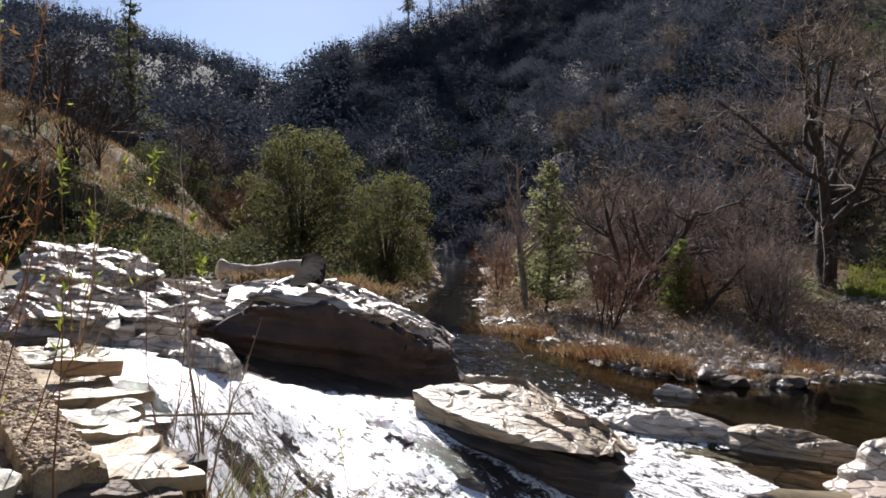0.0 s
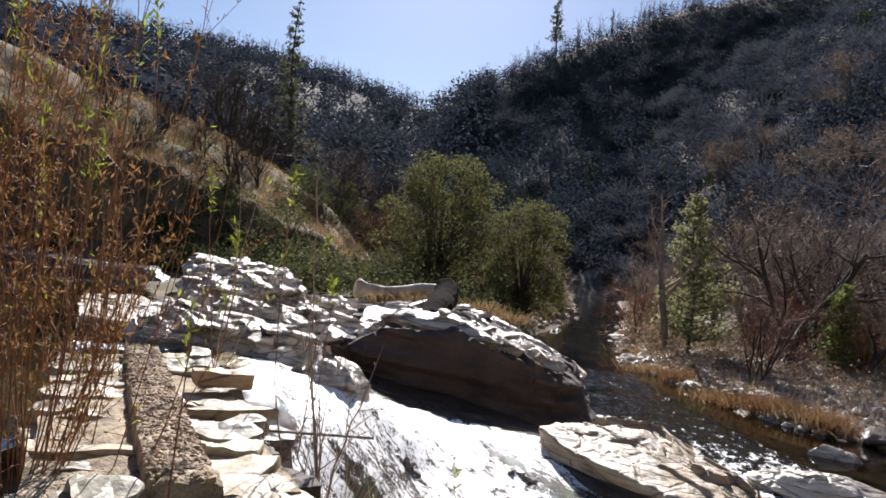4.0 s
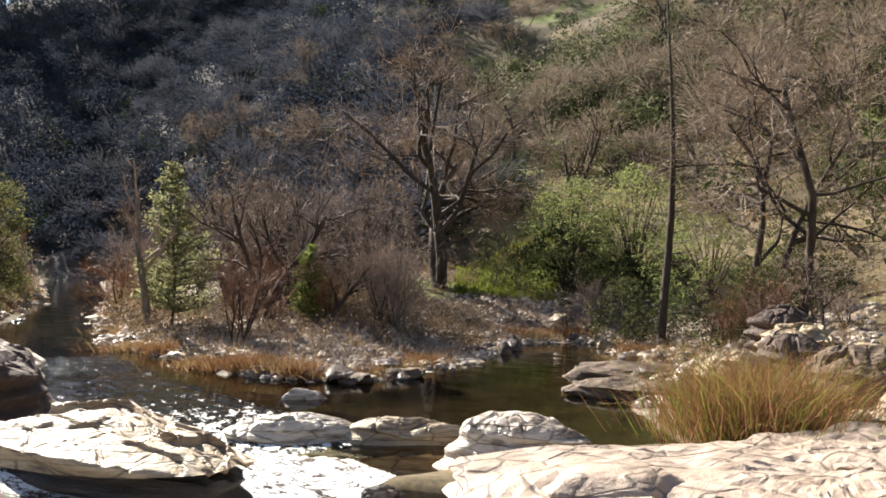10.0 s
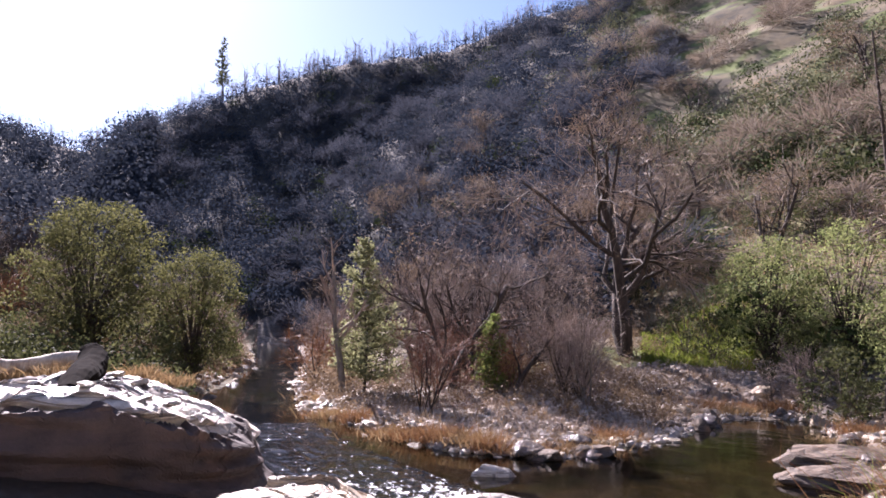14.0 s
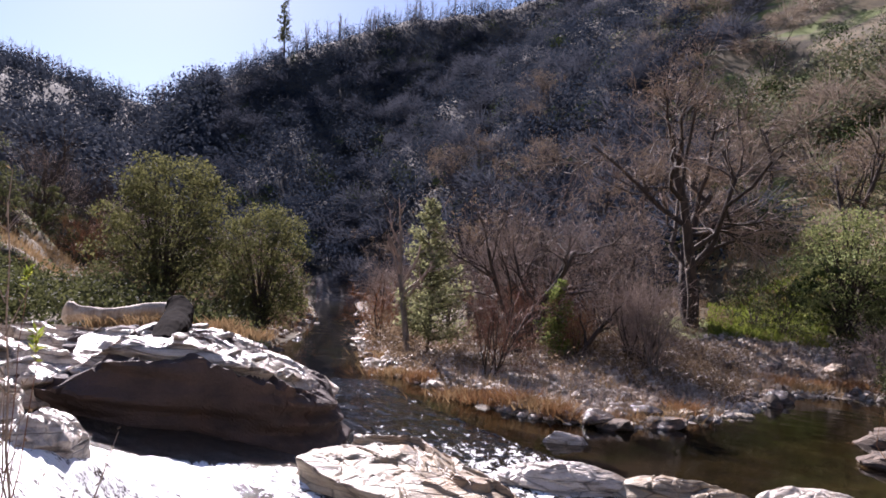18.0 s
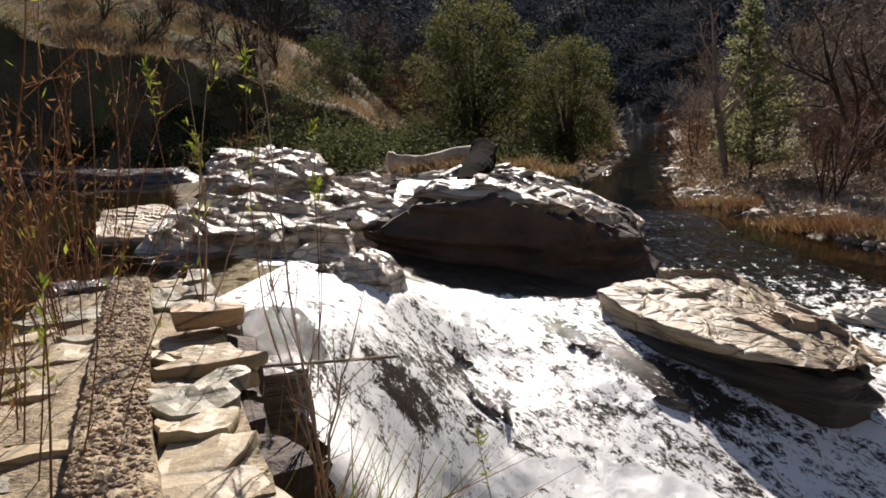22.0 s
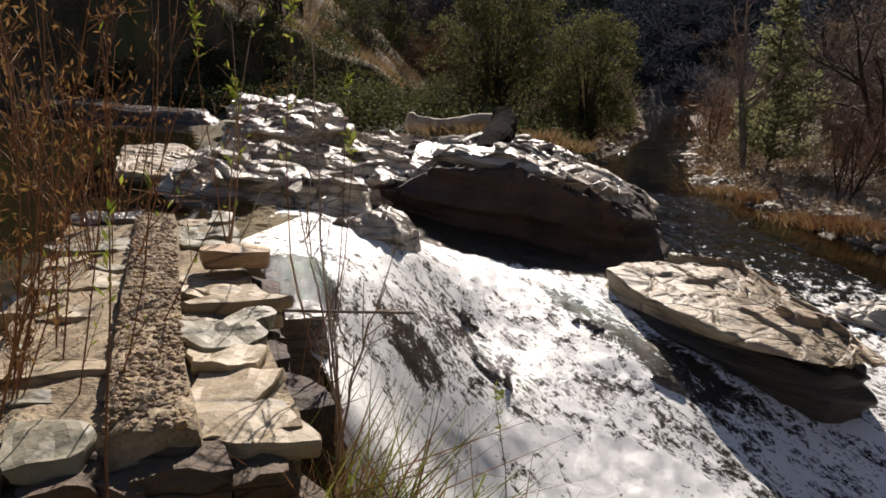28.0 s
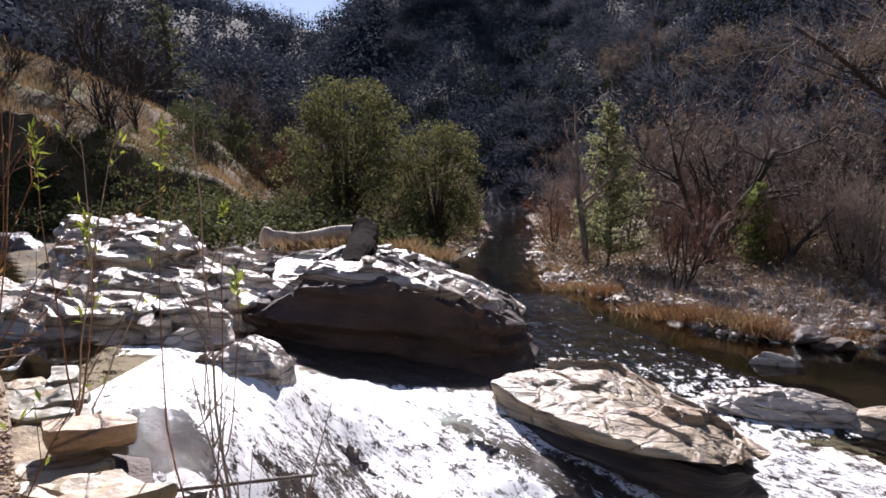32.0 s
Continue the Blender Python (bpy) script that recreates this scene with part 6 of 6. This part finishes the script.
stem_plant("brown_stems", -3.4, 5.4, -0.1, [(-3.3, 5.3, 1.9), (-2.9, 5.2, 2.1), (-2.7, 5.4, 1.5)], 508, "thin bare stems growing beside the wall", M_TWIG, M_LEAF_WILLOW, 1, (0.07, 0.016), 0.007, 6, 0.3, 0.25)
stem_plant("brown_stems", -4.9, 5.9, -0.6, [(-5.0 + r.normal() * 0.7, 6.1 + r.normal() * 0.5, r.uniform(1.0, 3.0)) for _ in range(14)], 513, "thicket of thin reddish brown stems at the pond's edge", M_TWIG_RED, M_LEAF_WILLOW_DRY, 1, (0.07, 0.014), 0.008, 14, 0.15, 0.4)
stem_plant("brown_stems", -3.9, 4.6, -0.6, [(-4.0 + r.normal() * 0.4, 4.7 + r.normal() * 0.4, r.uniform(0.9, 2.4)) for _ in range(10)], 514, "thin reddish brown stems growing behind the wall", M_TWIG_RED, M_LEAF_WILLOW_DRY, 1, (0.06, 0.012), 0.006, 10, 0.2, 0.3)

# ---- stones of the gravel bar ----
r = np.random.default_rng(12)


def bank_points(num, d0, d1, az0, az1, rmax, rmin=15):
    out = []
    while len(out) < num:
        a, q = np.radians(r.uniform(az0, az1, 4000)), r.uniform(rmin, rmax, 4000)
        x, y = q * np.sin(a), q * np.cos(a)
        d = poly_distance(x, y, POOL)
        ok = (d > d0) & (d < d1)
        out += list(zip(x[ok], y[ok]))
    return np.array(out[:num])


B = bank_points(9000, -0.5, 9, 3, 62, 44)
B = B[(B[:, 0] > 1) & (np.hypot(B[:, 0], B[:, 1]) > 19)]
scatter_stones("bank_cobbles", np.concatenate([B, (land_z(B[:, 0], B[:, 1]) + 0.03)[:, None]], 1), 0.07 + 0.24 * r.uniform(0, 1, len(B)) ** 3, M_COBBLE, "grey and tan cobbles of the gravel bar", 61)
boulder_shapes = []
for k, (V, F) in enumerate(pebble_shapes(5, 700, 3)):
    V = V * (1 + 0.08 * fbm(V * 3, 3, k)[:, None]) * np.array([1, 1, 0.7])
    boulder_shapes.append([raw_mesh("bank_boulder", V, F, mt, flat=True) for mt in (M_ROCK_TAN, M_ROCK_DARK, M_ROCK_BROWN)])
B = np.concatenate([bank_points(46, -0.2, 2.0, 3, 60, 34, 19), bank_points(44, 2, 11, 6, 60, 44), bank_points(26, -0.6, 2.0, -8, 8, 75, 26), bank_points(60, 1.5, 8, 40, 62, 32, 15), bank_points(46, -2.6, 1.5, -6, 5, 64, 27)])
for k, (x, y) in enumerate(B):
    ob = put("bank_boulder", boulder_shapes[k % 5][int(r.integers(3))])
    s = r.uniform(0.22, 0.65)
    ob.location, ob.scale, ob.rotation_euler = (x, y, ground_z(x, y) + 0.1 * s), (s * r.uniform(0.8, 1.5), s, s * r.uniform(0.6, 1.0)), (r.uniform(-0.2, 0.2), r.uniform(-0.2, 0.2), r.uniform(0, 6.28))
    tagged(ob, "weathered boulder on the stony creek bank", "boulder", "boulders along the creek")


def field_blades(name, pts, h, mat, label, seed, w=0.02):
    q = np.random.default_rng(seed)
    C = np.concatenate([pts, land_z(pts[:, 0], pts[:, 1])[:, None] - 0.02], 1)
    V, F = leaf_quads(C, q, h, w, up=2.2)
    return tagged(put(name, raw_mesh(name, V, F, mat)), label, "grass", kind="stuff")


field_blades("dry_weeds", np.repeat(bank_points(1500, 0.3, 12, 3, 62, 44), 14, axis=0) + r.normal(size=(21000, 2)) * 0.25, 0.42, M_GRASS_DRY, "dry brown weeds among the stones", 71, 0.016)
W = bank_points(500, 0.2, 9, -14, 5, 70, 24)
field_blades("valley_weeds", np.repeat(W, 20, axis=0) + r.normal(size=(10000, 2)) * 0.3, 0.5, M_GRASS_RUST, "brown weeds along the upper creek", 75, 0.02)
B = bank_points(500, -1.2, 4, -10, 6, 80, 24)
scatter_stones("upstream_cobbles", np.concatenate([B, (land_z(B[:, 0], B[:, 1]) + 0.05)[:, None]], 1), 0.12 + 0.4 * r.uniform(0, 1, len(B)) ** 2.5, M_COBBLE, "pale cobbles along the upper creek", 62)
W = np.repeat(bank_points(420, 0.8, 9, 8, 42, 46), 20, axis=0) + r.normal(size=(8400, 2)) * 0.28
V, F = leaf_quads(np.concatenate([W, land_z(W[:, 0], W[:, 1])[:, None]], 1), r, 0.65, 0.018, up=0.9)
tagged(put("pale_brush", raw_mesh("pale_brush", V, F, M_BRUSH_PALE)), "pale leafless brush lying over the gravel bar", "brush", kind="stuff")
G = np.concatenate([(43 + r.uniform(-3, 5, 9000))[:, None], (31 + 8 * r.uniform(0, 1, 9000))[:, None]], 1)
G = np.stack([G[:, 0] * np.sin(np.radians(G[:, 1])), G[:, 0] * np.cos(np.radians(G[:, 1]))], -1)
field_blades("green_grass", G, 0.35, M_GRASS_GREEN, "bright green grass on the terrace beyond the oak", 72, 0.05)
S = polar(-44, -17, 33, 48, 500)
S = np.repeat(np.array(S), 40, axis=0) + r.normal(size=(20000, 2)) * 0.5
field_blades("spur_grass", S, 0.45, M_GRASS_DRY, "dry straw grass on the hillside spur", 73, 0.03)
S = np.repeat(np.array(polar(24, 62, 46, 110, 900)), 22, axis=0) + r.normal(size=(19800, 2)) * 0.9
field_blades("slope_grass", S, 0.6, M_GRASS_DRY, "dry straw grass on the sunlit slope", 74, 0.06)

# broken blocks lying on the bedrock
block_shapes = []
for k, (V, F) in enumerate(pebble_shapes(6, 820, 2)):
    V = np.sign(V) * np.abs(V) ** 0.7 * (1 + 0.10 * fbm(V * 2.5, 3, k)[:, None]) * np.array([1.25, 0.75, 0.4])
    block_shapes.append({mt.name: raw_mesh("ledge_block", V, F, mt, flat=True) for mt in (M_ROCK, M_ROCK_SHELF, M_ROCK_TAN)})
for ob in [o for o in scene.objects if o.type == "MESH" and o.parent is None and o.name.split(".")[0] in ("bedrock_outcrop", "rock_shelf")]:
    co = np.empty(len(ob.data.vertices) * 3, np.float32)
    ob.data.vertices.foreach_get("co", co)
    co = co.reshape(-1, 3)
    top = co[co[:, 2] > np.percentile(co[:, 2], 45)]
    for k in range({"be": 16, "ro": 3}[ob.name[:2]]):
        q = top[r.integers(len(top))]
        piece = put("ledge_block", block_shapes[int(r.integers(6))][ob.data.materials[0].name], ob)
        sz = r.uniform(0.10, 0.30)
        piece.location, piece.rotation_euler, piece.scale = (q[0], q[1], q[2] + 0.02 * sz), (r.uniform(-0.25, 0.25), r.uniform(-0.3, 0.3), 1.2 + r.normal() * 0.5), (sz * r.uniform(0.9, 1.8), sz, sz * r.uniform(0.6, 1.1))


def joined(name, label, pieces):
    """Gathers rock masses that are one rock under one root, as its parts."""
    first = pieces[0][1]
    e = base(name, *first.location, label, "rock")
    for part_name, ob in pieces:
        ob.location = Vector(ob.location) - Vector(e.location)
        ob.parent, ob.name = e, part_name
        for key in ("category", "group"):
            if key in ob:
                del ob[key]
    return e


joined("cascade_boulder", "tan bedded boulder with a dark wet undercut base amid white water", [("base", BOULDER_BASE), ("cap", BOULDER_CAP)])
joined("creek_rock", "massive brown river rock with a pale glaring crust", [("body", BIG_ROCK), ("crust", BIG_LIT_TOP)])
